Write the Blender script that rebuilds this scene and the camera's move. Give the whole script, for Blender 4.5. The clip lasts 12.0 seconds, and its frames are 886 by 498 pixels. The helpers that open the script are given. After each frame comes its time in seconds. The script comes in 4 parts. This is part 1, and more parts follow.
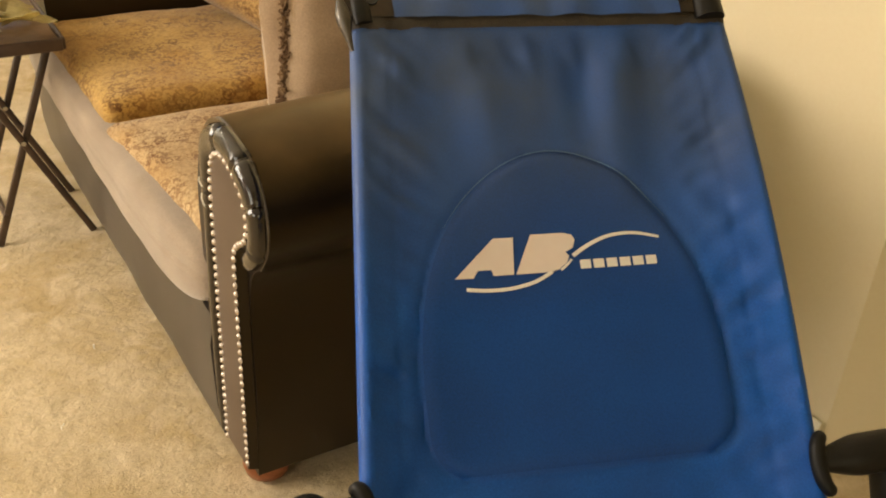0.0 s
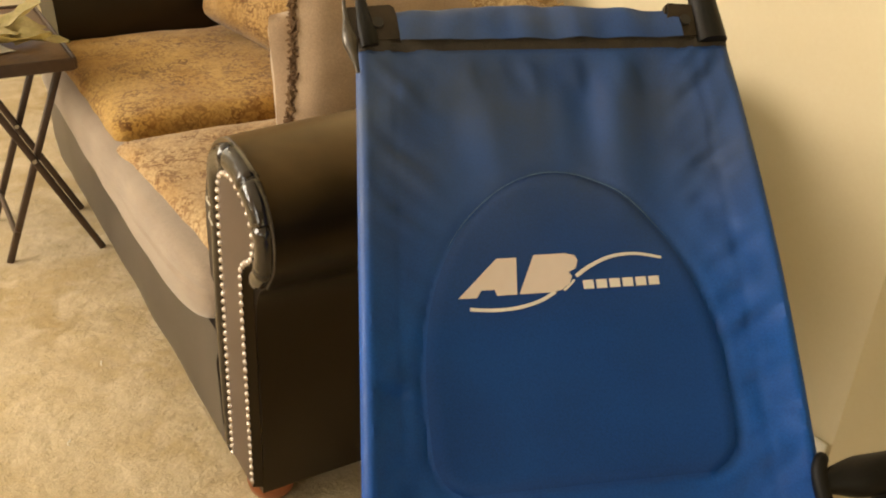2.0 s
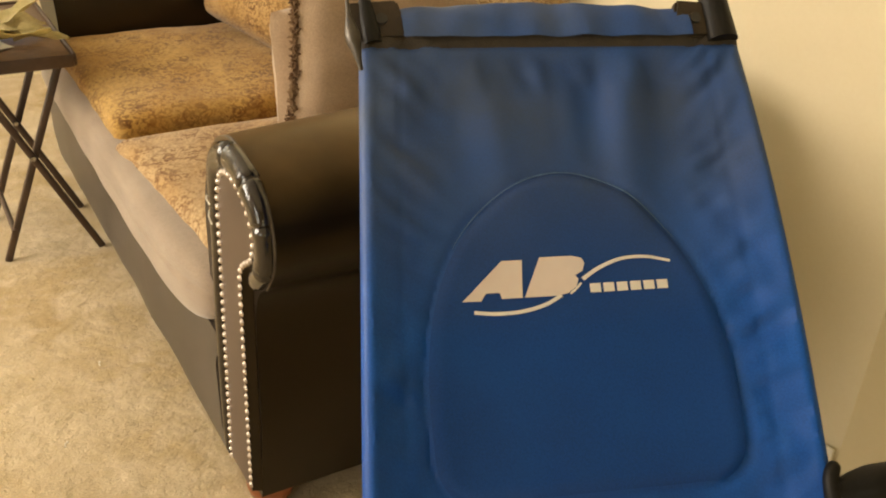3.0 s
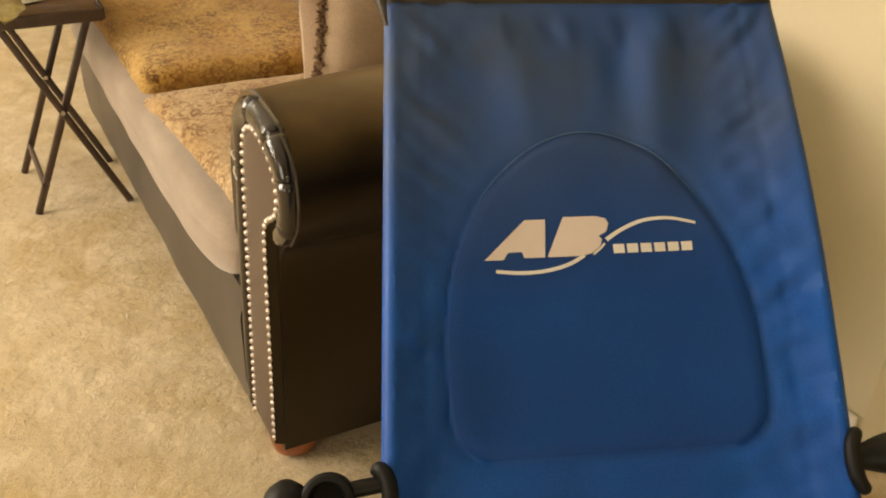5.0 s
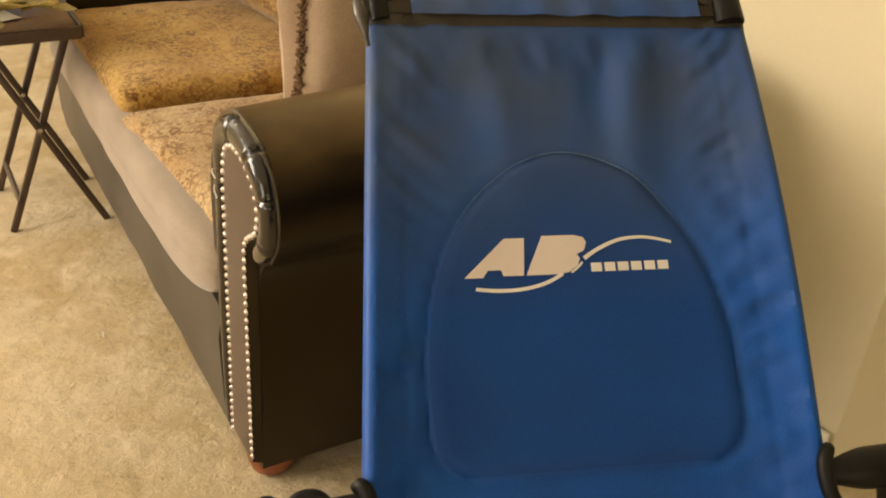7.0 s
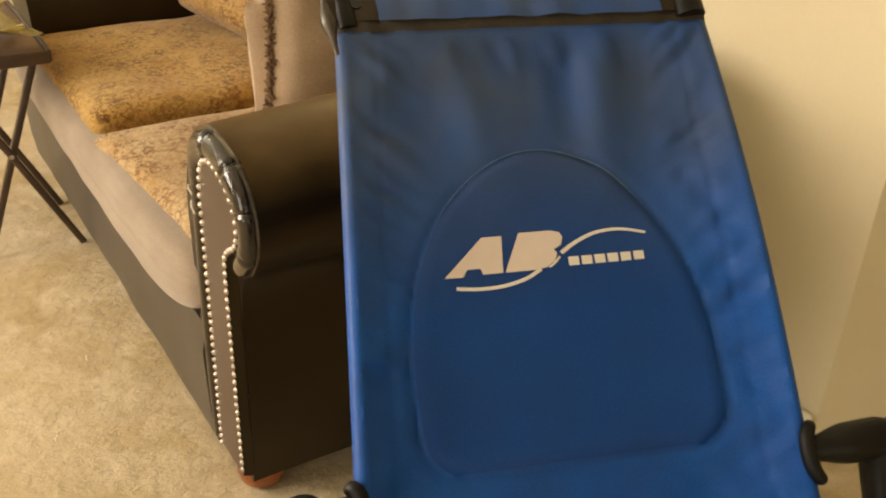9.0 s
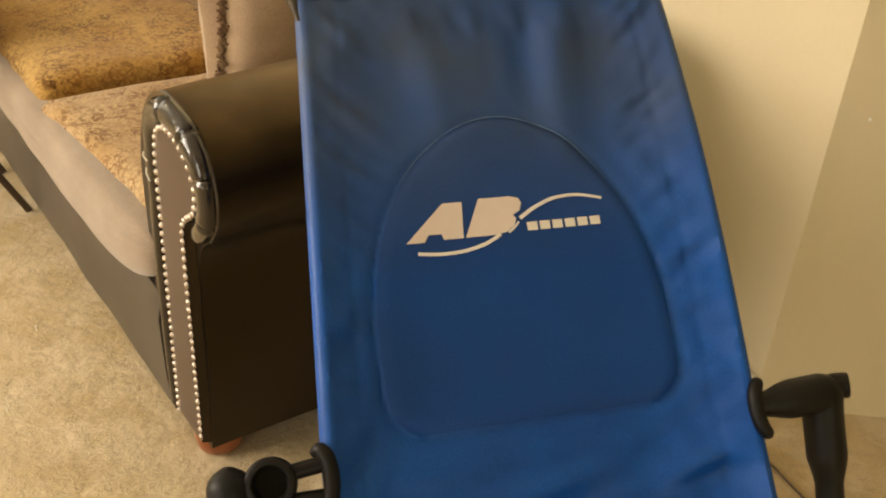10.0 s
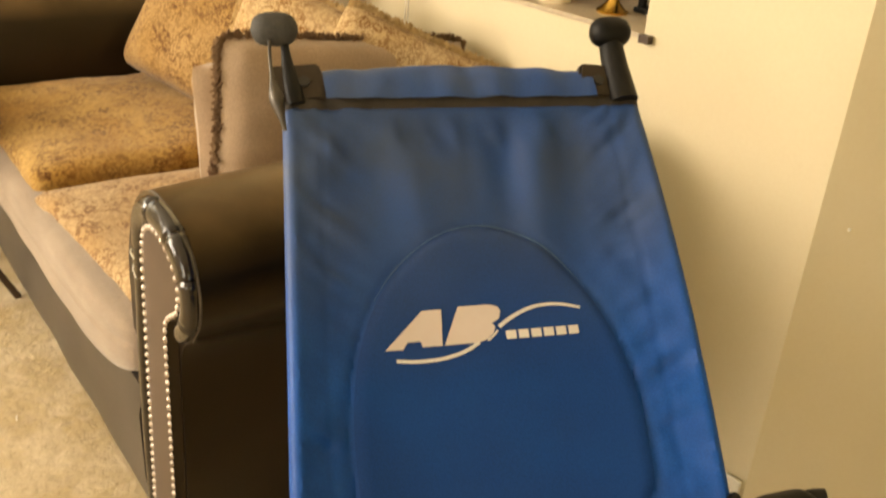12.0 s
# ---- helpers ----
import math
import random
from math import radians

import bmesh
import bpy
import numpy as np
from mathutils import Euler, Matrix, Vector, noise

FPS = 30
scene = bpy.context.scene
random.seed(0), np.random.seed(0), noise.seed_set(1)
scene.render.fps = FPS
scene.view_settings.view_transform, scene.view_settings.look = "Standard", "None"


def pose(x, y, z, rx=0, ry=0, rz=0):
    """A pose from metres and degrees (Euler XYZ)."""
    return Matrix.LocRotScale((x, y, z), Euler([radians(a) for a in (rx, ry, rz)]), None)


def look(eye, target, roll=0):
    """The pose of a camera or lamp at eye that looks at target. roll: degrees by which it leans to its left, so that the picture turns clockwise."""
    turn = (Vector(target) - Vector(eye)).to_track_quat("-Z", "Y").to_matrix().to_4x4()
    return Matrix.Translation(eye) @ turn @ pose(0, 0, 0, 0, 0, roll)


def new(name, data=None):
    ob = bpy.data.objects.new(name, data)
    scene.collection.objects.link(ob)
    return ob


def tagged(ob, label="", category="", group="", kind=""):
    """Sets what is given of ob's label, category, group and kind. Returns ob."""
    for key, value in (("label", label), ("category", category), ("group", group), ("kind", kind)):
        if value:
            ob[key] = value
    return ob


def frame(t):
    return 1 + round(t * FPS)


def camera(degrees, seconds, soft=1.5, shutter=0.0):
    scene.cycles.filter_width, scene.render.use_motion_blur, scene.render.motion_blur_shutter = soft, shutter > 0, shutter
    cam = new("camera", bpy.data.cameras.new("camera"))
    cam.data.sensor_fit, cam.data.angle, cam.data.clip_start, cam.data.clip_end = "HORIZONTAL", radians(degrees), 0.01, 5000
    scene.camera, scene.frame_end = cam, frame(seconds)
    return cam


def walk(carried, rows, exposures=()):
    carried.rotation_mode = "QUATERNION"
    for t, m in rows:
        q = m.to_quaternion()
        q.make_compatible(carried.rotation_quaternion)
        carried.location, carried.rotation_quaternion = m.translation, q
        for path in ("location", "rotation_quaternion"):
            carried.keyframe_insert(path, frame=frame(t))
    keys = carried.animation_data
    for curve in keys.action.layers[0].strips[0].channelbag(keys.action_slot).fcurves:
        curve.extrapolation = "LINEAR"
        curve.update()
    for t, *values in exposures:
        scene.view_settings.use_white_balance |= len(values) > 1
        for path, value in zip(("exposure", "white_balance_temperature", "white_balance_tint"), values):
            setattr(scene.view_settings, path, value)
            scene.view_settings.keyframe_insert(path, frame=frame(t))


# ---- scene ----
cam = camera(51.0, 12.0, soft=2.0, shutter=0.4)
PATH = [
    (0, (-0.372, -1.04, 1.191), (0.565, 0.422, 0.199), 2.7),
    (0.5, (-0.381, -1.052, 1.202), (0.568, 0.405, 0.214), 2.8),
    (1, (-0.376, -1.038, 1.197), (0.581, 0.423, 0.222), 3.5),
    (1.5, (-0.377, -1.042, 1.198), (0.558, 0.438, 0.232), 3.0),
    (2, (-0.372, -1.049, 1.197), (0.559, 0.44, 0.239), 2.7),
    (2.5, (-0.363, -1.028, 1.188), (0.571, 0.459, 0.231), 3.0),
    (4.3, (-0.363, -1.033, 1.19), (0.511, 0.477, 0.214), 3.7),
    (4.5, (-0.359, -1.028, 1.195), (0.496, 0.461, 0.17), 4.7),
    (5, (-0.358, -1.031, 1.184), (0.501, 0.449, 0.15), 3.0),
    (5.5, (-0.365, -1.031, 1.185), (0.458, 0.469, 0.148), 2.3),
    (6, (-0.37, -1.026, 1.189), (0.435, 0.496, 0.172), 3.2),
    (6.5, (-0.373, -1.036, 1.191), (0.501, 0.47, 0.207), 3.7),
    (7, (-0.368, -1.038, 1.188), (0.546, 0.437, 0.193), 4.0),
    (8.8, (-0.381, -1.047, 1.188), (0.562, 0.424, 0.215), 1.9),
    (9, (-0.376, -1.051, 1.188), (0.581, 0.408, 0.21), 1.7),
    (9.5, (-0.393, -1.055, 1.182), (0.609, 0.356, 0.179), 1.8),
    (10, (-0.4, -1.054, 1.192), (0.637, 0.31, 0.161), 3.4),
    (10.5, (-0.406, -1.052, 1.189), (0.656, 0.225, 0.074), 4.9),
    (10.6, (-0.403, -1.048, 1.196), (0.655, 0.2, 0.046), 5.5),
    (10.8, (-0.398, -1.047, 1.2), (0.672, 0.192, 0.051), 4.8),
    (11, (-0.387, -1.043, 1.216), (0.712, 0.282, 0.197), 3.5),
    (11.5, (-0.393, -1.06, 1.225), (0.735, 0.399, 0.453), 2.6),
    (12, (-0.385, -1.061, 1.223), (0.702, 0.373, 0.351), 4.5),
]
walk(cam, [(t, look(eye, target, roll)) for t, eye, target, roll in PATH], [(0, 0.0, 6500, 10), (10.6, 0.0, 6500, 10), (11.0, 0.1, 6600, 10), (11.5, 0.34, 6900, 10), (12, 0.24, 6800, 10)])

# ---- world and light ----
world = bpy.data.worlds.new("sky")
scene.world = world
world.use_nodes = True
wn = world.node_tree.nodes
sky = wn.new("ShaderNodeTexSky")
sky.sky_type, sky.sun_disc, sky.sun_elevation, sky.sun_rotation = "NISHITA", False, radians(40), radians(250)
world.node_tree.links.new(sky.outputs[0], wn["Background"].inputs[0])
wn["Background"].inputs[1].default_value = 0.12


def window_light(name, where, target, w, h, watts, colour):
    data = bpy.data.lights.new(name, "AREA")
    data.shape, data.size, data.size_y, data.energy, data.color = "RECTANGLE", w, h, watts, colour
    ob = new(name, data)
    ob.matrix_world = look(where, target)
    return ob


window_light("daylight_left", (-2.5, 1.25, 1.5), (0.5, 0.2, 0.7), 1.7, 1.3, 94, (1.0, 0.862, 0.69))
window_light("daylight_far", (-0.9, 2.58, 1.5), (0.0, 0.0, 0.3), 1.3, 1.2, 12, (1.0, 0.87, 0.62))

window_light("daylight_front", (-2.5, -1.3, 1.15), (0.4, -0.4, 0.6), 1.1, 1.1, 15, (1.0, 0.88, 0.68))
# Yellow fill from an unseen low window, added to brighten right wall and sling.
window_light("south_fill", (-0.5, -2.98, 0.95), (0.6, -0.2, 0.7), 1.2, 1.1, 8, (1.0, 0.83, 0.42))

# ---- materials ----
def mat(name, base, rough=0.6, metal=0.0, second=None, scale=6.0, fine=80.0, bump=0.2, dist=0.003, spec=0.5, sheen=0.0, coat=0.0, grainy=0.35):
    """Two-scale procedural surface: broad colour drift, fine grain and relief."""
    m = bpy.data.materials.new(name)
    m.use_nodes = True
    nt = m.node_tree
    b = nt.nodes["Principled BSDF"]
    b.inputs["Roughness"].default_value, b.inputs["Metallic"].default_value = rough, metal
    b.inputs["Specular IOR Level"].default_value = spec
    b.inputs["Sheen Weight"].default_value = sheen
    b.inputs["Coat Weight"].default_value = coat
    second = second or tuple(c * 0.75 for c in base)
    tc = nt.nodes.new("ShaderNodeTexCoord")
    broad, grain = nt.nodes.new("ShaderNodeTexNoise"), nt.nodes.new("ShaderNodeTexNoise")
    for n, sc, de in ((broad, scale, 4), (grain, fine, 5)):
        n.inputs["Scale"].default_value, n.inputs["Detail"].default_value = sc, de
        nt.links.new(tc.outputs["Object"], n.inputs["Vector"])
    ramp = nt.nodes.new("ShaderNodeValToRGB")
    ramp.color_ramp.elements[0].position, ramp.color_ramp.elements[1].position = 0.35, 0.65
    ramp.color_ramp.elements[0].color, ramp.color_ramp.elements[1].color = (*second, 1), (*base, 1)
    nt.links.new(broad.outputs[0], ramp.inputs[0])
    mix = nt.nodes.new("ShaderNodeMix")
    mix.data_type, mix.blend_type = "RGBA", "OVERLAY"
    mix.inputs[0].default_value = grainy
    nt.links.new(ramp.outputs[0], mix.inputs[6])
    nt.links.new(grain.outputs[0], mix.inputs[7])
    nt.links.new(mix.outputs[2], b.inputs["Base Color"])
    bp = nt.nodes.new("ShaderNodeBump")
    bp.inputs["Strength"].default_value, bp.inputs["Distance"].default_value = bump, dist
    nt.links.new(grain.outputs[0], bp.inputs["Height"])
    nt.links.new(bp.outputs[0], b.inputs["Normal"])
    return m


def paisley(name, dark, mid, light, scale):
    """Woven tapestry cloth: ringed motifs and trailing stems over a mottled ground."""
    m = mat(name, mid, 0.9, second=light, scale=9, fine=260, bump=0.5, dist=0.003, spec=0.2, sheen=0.15)
    nt = m.node_tree
    b = nt.nodes["Principled BSDF"]
    ground = b.inputs["Base Color"].links[0].from_socket
    tc = nt.nodes.new("ShaderNodeTexCoord")

    def calc(op, a, c=None, d=None):
        n = nt.nodes.new("ShaderNodeMath")
        n.operation = op
        for k, v in enumerate((a, c, d)):
            if v is None:
                continue
            if isinstance(v, (int, float)):
                n.inputs[k].default_value = v
            else:
                nt.links.new(v, n.inputs[k])
        return n.outputs[0]

    def grain(sc, detail, warp=0.0):
        n = nt.nodes.new("ShaderNodeTexNoise")
        n.inputs["Scale"].default_value, n.inputs["Detail"].default_value, n.inputs["Distortion"].default_value = sc, detail, warp
        nt.links.new(tc.outputs["Object"], n.inputs["Vector"])
        return n

    warp = nt.nodes.new("ShaderNodeMix")
    warp.data_type, warp.blend_type = "RGBA", "LINEAR_LIGHT"
    warp.inputs[0].default_value = 0.02
    nt.links.new(tc.outputs["Object"], warp.inputs[6])
    nt.links.new(grain(scale * 0.9, 3).outputs[1], warp.inputs[7])

    def soft(value, lo, hi, top=1.0):
        n = nt.nodes.new("ShaderNodeMapRange")
        n.inputs["From Min"].default_value, n.inputs["From Max"].default_value, n.inputs["To Max"].default_value = lo, hi, top
        nt.links.new(value, n.inputs["Value"])
        return n.outputs[0]

    vor = nt.nodes.new("ShaderNodeTexVoronoi")
    vor.inputs["Scale"].default_value = scale * 0.62
    nt.links.new(warp.outputs[2], vor.inputs["Vector"])
    rings = soft(calc("SINE", calc("MULTIPLY", vor.outputs[0], 24.0)), 0.0, 0.9)
    rings = calc("MULTIPLY", rings, soft(vor.outputs[0], 0.55, 0.40))
    stems = soft(calc("ABSOLUTE", calc("SUBTRACT", grain(scale * 1.3, 4, 1.2).outputs[0], 0.5)), 0.040, 0.012)
    flecks = soft(grain(scale * 2.6, 4, 0.5).outputs[0], 0.53, 0.60)
    both = calc("MAXIMUM", calc("MAXIMUM", calc("MULTIPLY", rings, 1.0), calc("MULTIPLY", stems, 0.9)), calc("MULTIPLY", flecks, 0.75))
    patch = nt.nodes.new("ShaderNodeMapRange")
    patch.inputs["From Min"].default_value, patch.inputs["From Max"].default_value = 0.40, 0.58
    patch.inputs["To Min"].default_value, patch.inputs["To Max"].default_value = 0.45, 1.0
    nt.links.new(grain(scale * 0.32, 5).outputs[0], patch.inputs["Value"])
    out = nt.nodes.new("ShaderNodeMix")
    out.data_type = "RGBA"
    out.inputs[7].default_value = (*dark, 1)
    nt.links.new(calc("MULTIPLY", both, patch.outputs[0]), out.inputs[0])
    nt.links.new(ground, out.inputs[6])
    nt.links.new(out.outputs[2], b.inputs["Base Color"])
    return m


def blotch(m, colour, scale, lo, hi, amount):
    """Stains and worn patches laid over a material's colour."""
    nt = m.node_tree
    b = nt.nodes["Principled BSDF"]
    old = b.inputs["Base Color"].links[0].from_socket
    tc, n = nt.nodes.new("ShaderNodeTexCoord"), nt.nodes.new("ShaderNodeTexNoise")
    n.inputs["Scale"].default_value, n.inputs["Detail"].default_value, n.inputs["Distortion"].default_value = scale, 7, 0.6
    n.inputs["Roughness"].default_value = 0.62
    nt.links.new(tc.outputs["Object"], n.inputs["Vector"])
    r = nt.nodes.new("ShaderNodeMapRange")
    r.inputs["From Min"].default_value, r.inputs["From Max"].default_value, r.inputs["To Max"].default_value = lo, hi, amount
    nt.links.new(n.outputs[0], r.inputs["Value"])
    x = nt.nodes.new("ShaderNodeMix")
    x.data_type = "RGBA"
    x.inputs[7].default_value = (*colour, 1)
    nt.links.new(r.outputs[0], x.inputs[0])
    nt.links.new(old, x.inputs[6])
    nt.links.new(x.outputs[2], b.inputs["Base Color"])


def lit_top(m, colour, lo, hi, amount):
    """Light put into the colour: blends to a lighter tone upwards, in uneven patches."""
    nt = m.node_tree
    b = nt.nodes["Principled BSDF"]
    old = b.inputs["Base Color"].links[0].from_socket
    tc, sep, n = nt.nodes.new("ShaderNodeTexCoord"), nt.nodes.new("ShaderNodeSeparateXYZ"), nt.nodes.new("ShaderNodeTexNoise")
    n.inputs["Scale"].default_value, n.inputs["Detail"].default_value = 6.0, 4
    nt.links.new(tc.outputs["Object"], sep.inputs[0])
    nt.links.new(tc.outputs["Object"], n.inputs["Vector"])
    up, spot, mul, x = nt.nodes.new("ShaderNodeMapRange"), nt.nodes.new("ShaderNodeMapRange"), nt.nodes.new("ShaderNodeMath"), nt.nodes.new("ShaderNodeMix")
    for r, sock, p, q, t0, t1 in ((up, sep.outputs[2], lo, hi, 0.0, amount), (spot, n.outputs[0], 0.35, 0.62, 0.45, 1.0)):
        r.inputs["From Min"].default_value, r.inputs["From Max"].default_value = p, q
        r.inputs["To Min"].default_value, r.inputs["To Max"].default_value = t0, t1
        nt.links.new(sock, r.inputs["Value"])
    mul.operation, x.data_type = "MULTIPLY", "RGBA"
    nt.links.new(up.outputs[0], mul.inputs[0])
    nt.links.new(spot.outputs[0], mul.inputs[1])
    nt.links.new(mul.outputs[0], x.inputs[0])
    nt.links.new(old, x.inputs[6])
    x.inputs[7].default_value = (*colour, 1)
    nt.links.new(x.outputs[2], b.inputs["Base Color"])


def clumps(m, scale, depth):
    """Broad uneven relief under a material's fine one: trodden pile, creased hide."""
    nt = m.node_tree
    fine = [n for n in nt.nodes if n.type == "BUMP"][0]
    tc, n, bp = nt.nodes.new("ShaderNodeTexCoord"), nt.nodes.new("ShaderNodeTexNoise"), nt.nodes.new("ShaderNodeBump")
    n.inputs["Scale"].default_value, n.inputs["Detail"].default_value, n.inputs["Distortion"].default_value = scale, 6, 0.0
    nt.links.new(tc.outputs["Object"], n.inputs["Vector"])
    nt.links.new(n.outputs[0], bp.inputs["Height"])
    bp.inputs["Strength"].default_value, bp.inputs["Distance"].default_value = 0.8, depth
    nt.links.new(bp.outputs[0], fine.inputs["Normal"])


def carpet_stains(m):
    blotch(m, (0.38, 0.25, 0.065), 1.9, 0.45, 0.66, 0.75)
    blotch(m, (0.70, 0.59, 0.41), 10.0, 0.48, 0.66, 0.6)
    blotch(m, (0.42, 0.33, 0.17), 24.0, 0.54, 0.70, 0.45)


M_CARPET = mat("carpet", (0.59, 0.485, 0.315), 0.95, second=(0.51, 0.405, 0.245), scale=5, fine=300, bump=0.6, dist=0.004, spec=0.1, sheen=0.2)
carpet_stains(M_CARPET)
clumps(M_CARPET, 34, 0.008)
M_WALL = mat("wall_paint", (0.735, 0.66, 0.47), 0.55, second=(0.705, 0.625, 0.425), scale=1.5, fine=140, bump=0.03, dist=0.002, spec=0.3, grainy=0.06)
# Tone for an unseen wall, chosen to give a dim yellow bounce.
M_BOUNCEWALL = mat("ochre_bounce_wall", (0.38, 0.29, 0.12), 0.6, second=(0.33, 0.25, 0.10), scale=1.5, fine=140, bump=0.03, dist=0.002, spec=0.3, grainy=0.06)
M_CEIL = mat("ceiling_paint", (0.8, 0.78, 0.7), 0.9, second=(0.77, 0.75, 0.67), scale=2, fine=150, bump=0.3, dist=0.004)
M_WHITE = mat("white_paint", (0.8, 0.77, 0.68), 0.45, second=(0.74, 0.7, 0.6), scale=4, bump=0.05)
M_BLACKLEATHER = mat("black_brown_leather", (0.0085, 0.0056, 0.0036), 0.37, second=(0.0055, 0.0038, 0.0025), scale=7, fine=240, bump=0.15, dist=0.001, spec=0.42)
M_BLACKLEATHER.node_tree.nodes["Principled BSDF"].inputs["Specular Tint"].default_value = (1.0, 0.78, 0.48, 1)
# Reflected sheen on the rolled arm tops, painted as a lighter brown.
lit_top(M_BLACKLEATHER, (0.165, 0.105, 0.042), 0.63, 0.715, 0.95)
M_TRIM = mat("glossy_leather", (0.017, 0.011, 0.0095), 0.16, second=(0.009, 0.006, 0.005), scale=9, fine=160, bump=0.35, dist=0.002, spec=0.6, coat=0.6)
M_GREYLEATHER = mat("grey_brown_leather", (0.060, 0.050, 0.044), 0.35, second=(0.036, 0.030, 0.027), scale=5, fine=220, bump=0.25, dist=0.0015, spec=0.65)
M_PANEL = mat("panel_leather", (0.078, 0.051, 0.040), 0.32, second=(0.056, 0.035, 0.028), scale=8, fine=260, bump=0.2, dist=0.001)
M_PIPING = mat("worn_piping", (0.12, 0.10, 0.08), 0.35, second=(0.05, 0.04, 0.032), scale=25, fine=200, bump=0.1, dist=0.001)
M_TAUPE = mat("taupe_velour", (0.29, 0.225, 0.165), 0.85, second=(0.235, 0.178, 0.128), scale=10, fine=320, bump=0.3, dist=0.002, sheen=0.5)
M_BEIGE = mat("beige_suede", (0.44, 0.32, 0.21), 0.9, second=(0.37, 0.265, 0.17), scale=8, fine=300, bump=0.3, dist=0.002, sheen=0.4)
M_FRINGE = mat("brown_fringe", (0.16, 0.09, 0.045), 0.95, second=(0.24, 0.15, 0.075), scale=60, fine=400, bump=0.8, dist=0.004)
M_GOLDFRINGE = mat("dark_gold_fringe", (0.26, 0.15, 0.05), 0.95, second=(0.16, 0.085, 0.03), scale=60, fine=400, bump=0.8, dist=0.004)
M_LEAFFRINGE = mat("gold_fringe", (0.62, 0.45, 0.22), 0.95, second=(0.48, 0.33, 0.14), scale=60, fine=400, bump=0.8, dist=0.004)
M_PAIS = paisley("paisley_cloth", (0.15, 0.066, 0.018), (0.42, 0.275, 0.125), (0.50, 0.365, 0.20), 44)
M_PAISGOLD = paisley("paisley_gold_cloth", (0.12, 0.050, 0.010), (0.40, 0.235, 0.055), (0.46, 0.295, 0.095), 38)
blotch(M_PAISGOLD, (0.26, 0.12, 0.014), 3.0, 0.46, 0.66, 0.6)
M_PAISLIGHT = paisley("paisley_light_cloth", (0.24, 0.12, 0.035), (0.54, 0.385, 0.19), (0.60, 0.45, 0.25), 46)
M_PAISBROWN = paisley("paisley_brown_cloth", (0.11, 0.048, 0.012), (0.33, 0.195, 0.06), (0.40, 0.255, 0.10), 40)
M_BRASS = mat("antique_brass", (0.62, 0.55, 0.50), 0.48, 1.0, second=(0.42, 0.36, 0.28), scale=120, bump=0.05)
M_GOLD = mat("polished_brass", (0.85, 0.58, 0.16), 0.22, 1.0, second=(0.7, 0.45, 0.1), scale=40, bump=0.03)
M_FOOT = mat("orange_wood", (0.30, 0.095, 0.03), 0.35, second=(0.2, 0.06, 0.02), scale=18, fine=120, bump=0.1)
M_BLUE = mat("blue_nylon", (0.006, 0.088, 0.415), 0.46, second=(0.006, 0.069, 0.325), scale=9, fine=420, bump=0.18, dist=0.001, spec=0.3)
# Shaded copy of the sling's blue for the pad.
M_BLUEPAD = mat("blue_nylon_shaded_pad", (0.006, 0.064, 0.30), 0.50, second=(0.006, 0.054, 0.255), scale=9, fine=420, bump=0.2, dist=0.001, spec=0.26)

# Grey light on the upper sling and pad, painted into the cloth colours.
lit_top(M_BLUE, (0.080, 0.103, 0.142), 0.62, 0.82, 0.76)
lit_top(M_BLUEPAD, (0.072, 0.092, 0.128), 0.62, 0.82, 0.74)
# Paler blue that paints the highlight along the pad's top seam.
M_SEAM = mat("highlight_seam_cord", (0.11, 0.21, 0.42), 0.5, second=(0.09, 0.17, 0.36), scale=20, bump=0.1, dist=0.001)
M_BAND = mat("brown_black_webbing", (0.035, 0.028, 0.022), 0.7, second=(0.05, 0.04, 0.03), scale=40, fine=400, bump=0.4)
M_PRINT = mat("cream_print", (0.80, 0.70, 0.66), 0.55, second=(0.77, 0.67, 0.62), scale=8, bump=0.03, grainy=0.1)
M_PRINTWHITE = mat("white_print", (0.86, 0.82, 0.80), 0.55, second=(0.82, 0.78, 0.75), scale=8, bump=0.03, grainy=0.1)
M_BRACKET = mat("brown_black_plastic", (0.044, 0.031, 0.018), 0.5, second=(0.030, 0.021, 0.013), scale=30, fine=200, bump=0.1, spec=0.4)
M_RUBBER = mat("black_plastic", (0.006, 0.0055, 0.005), 0.46, second=(0.010, 0.009, 0.008), scale=20, fine=200, bump=0.08, spec=0.25)
M_FOAM = mat("grey_foam", (0.07, 0.068, 0.066), 0.75, second=(0.05, 0.05, 0.048), scale=30, fine=260, bump=0.3)
M_STEEL = mat("dark_steel_tube", (0.025, 0.024, 0.024), 0.33, second=(0.035, 0.033, 0.03), scale=20, bump=0.04)
M_CHROME = mat("chrome", (0.6, 0.58, 0.55), 0.22, 1.0, second=(0.5, 0.48, 0.45), scale=20, bump=0.03)
M_LEVER = mat("worn_grey_metal", (0.13, 0.12, 0.11), 0.42, 1.0, second=(0.09, 0.08, 0.07), scale=30, bump=0.04)
M_DARKWOOD = mat("dark_walnut", (0.075, 0.045, 0.028), 0.4, second=(0.05, 0.03, 0.02), scale=14, fine=90, bump=0.12)
M_TRAYTOP = mat("tray_walnut", (0.24, 0.155, 0.095), 0.30, second=(0.18, 0.112, 0.068), scale=10, fine=70, bump=0.1)
M_PAPER = mat("paper", (0.8, 0.78, 0.7), 0.8, second=(0.74, 0.72, 0.62), scale=10, bump=0.1)
M_LEAF = mat("dried_leaf", (0.58, 0.49, 0.24), 0.7, second=(0.45, 0.38, 0.15), scale=25, fine=120, bump=0.3)
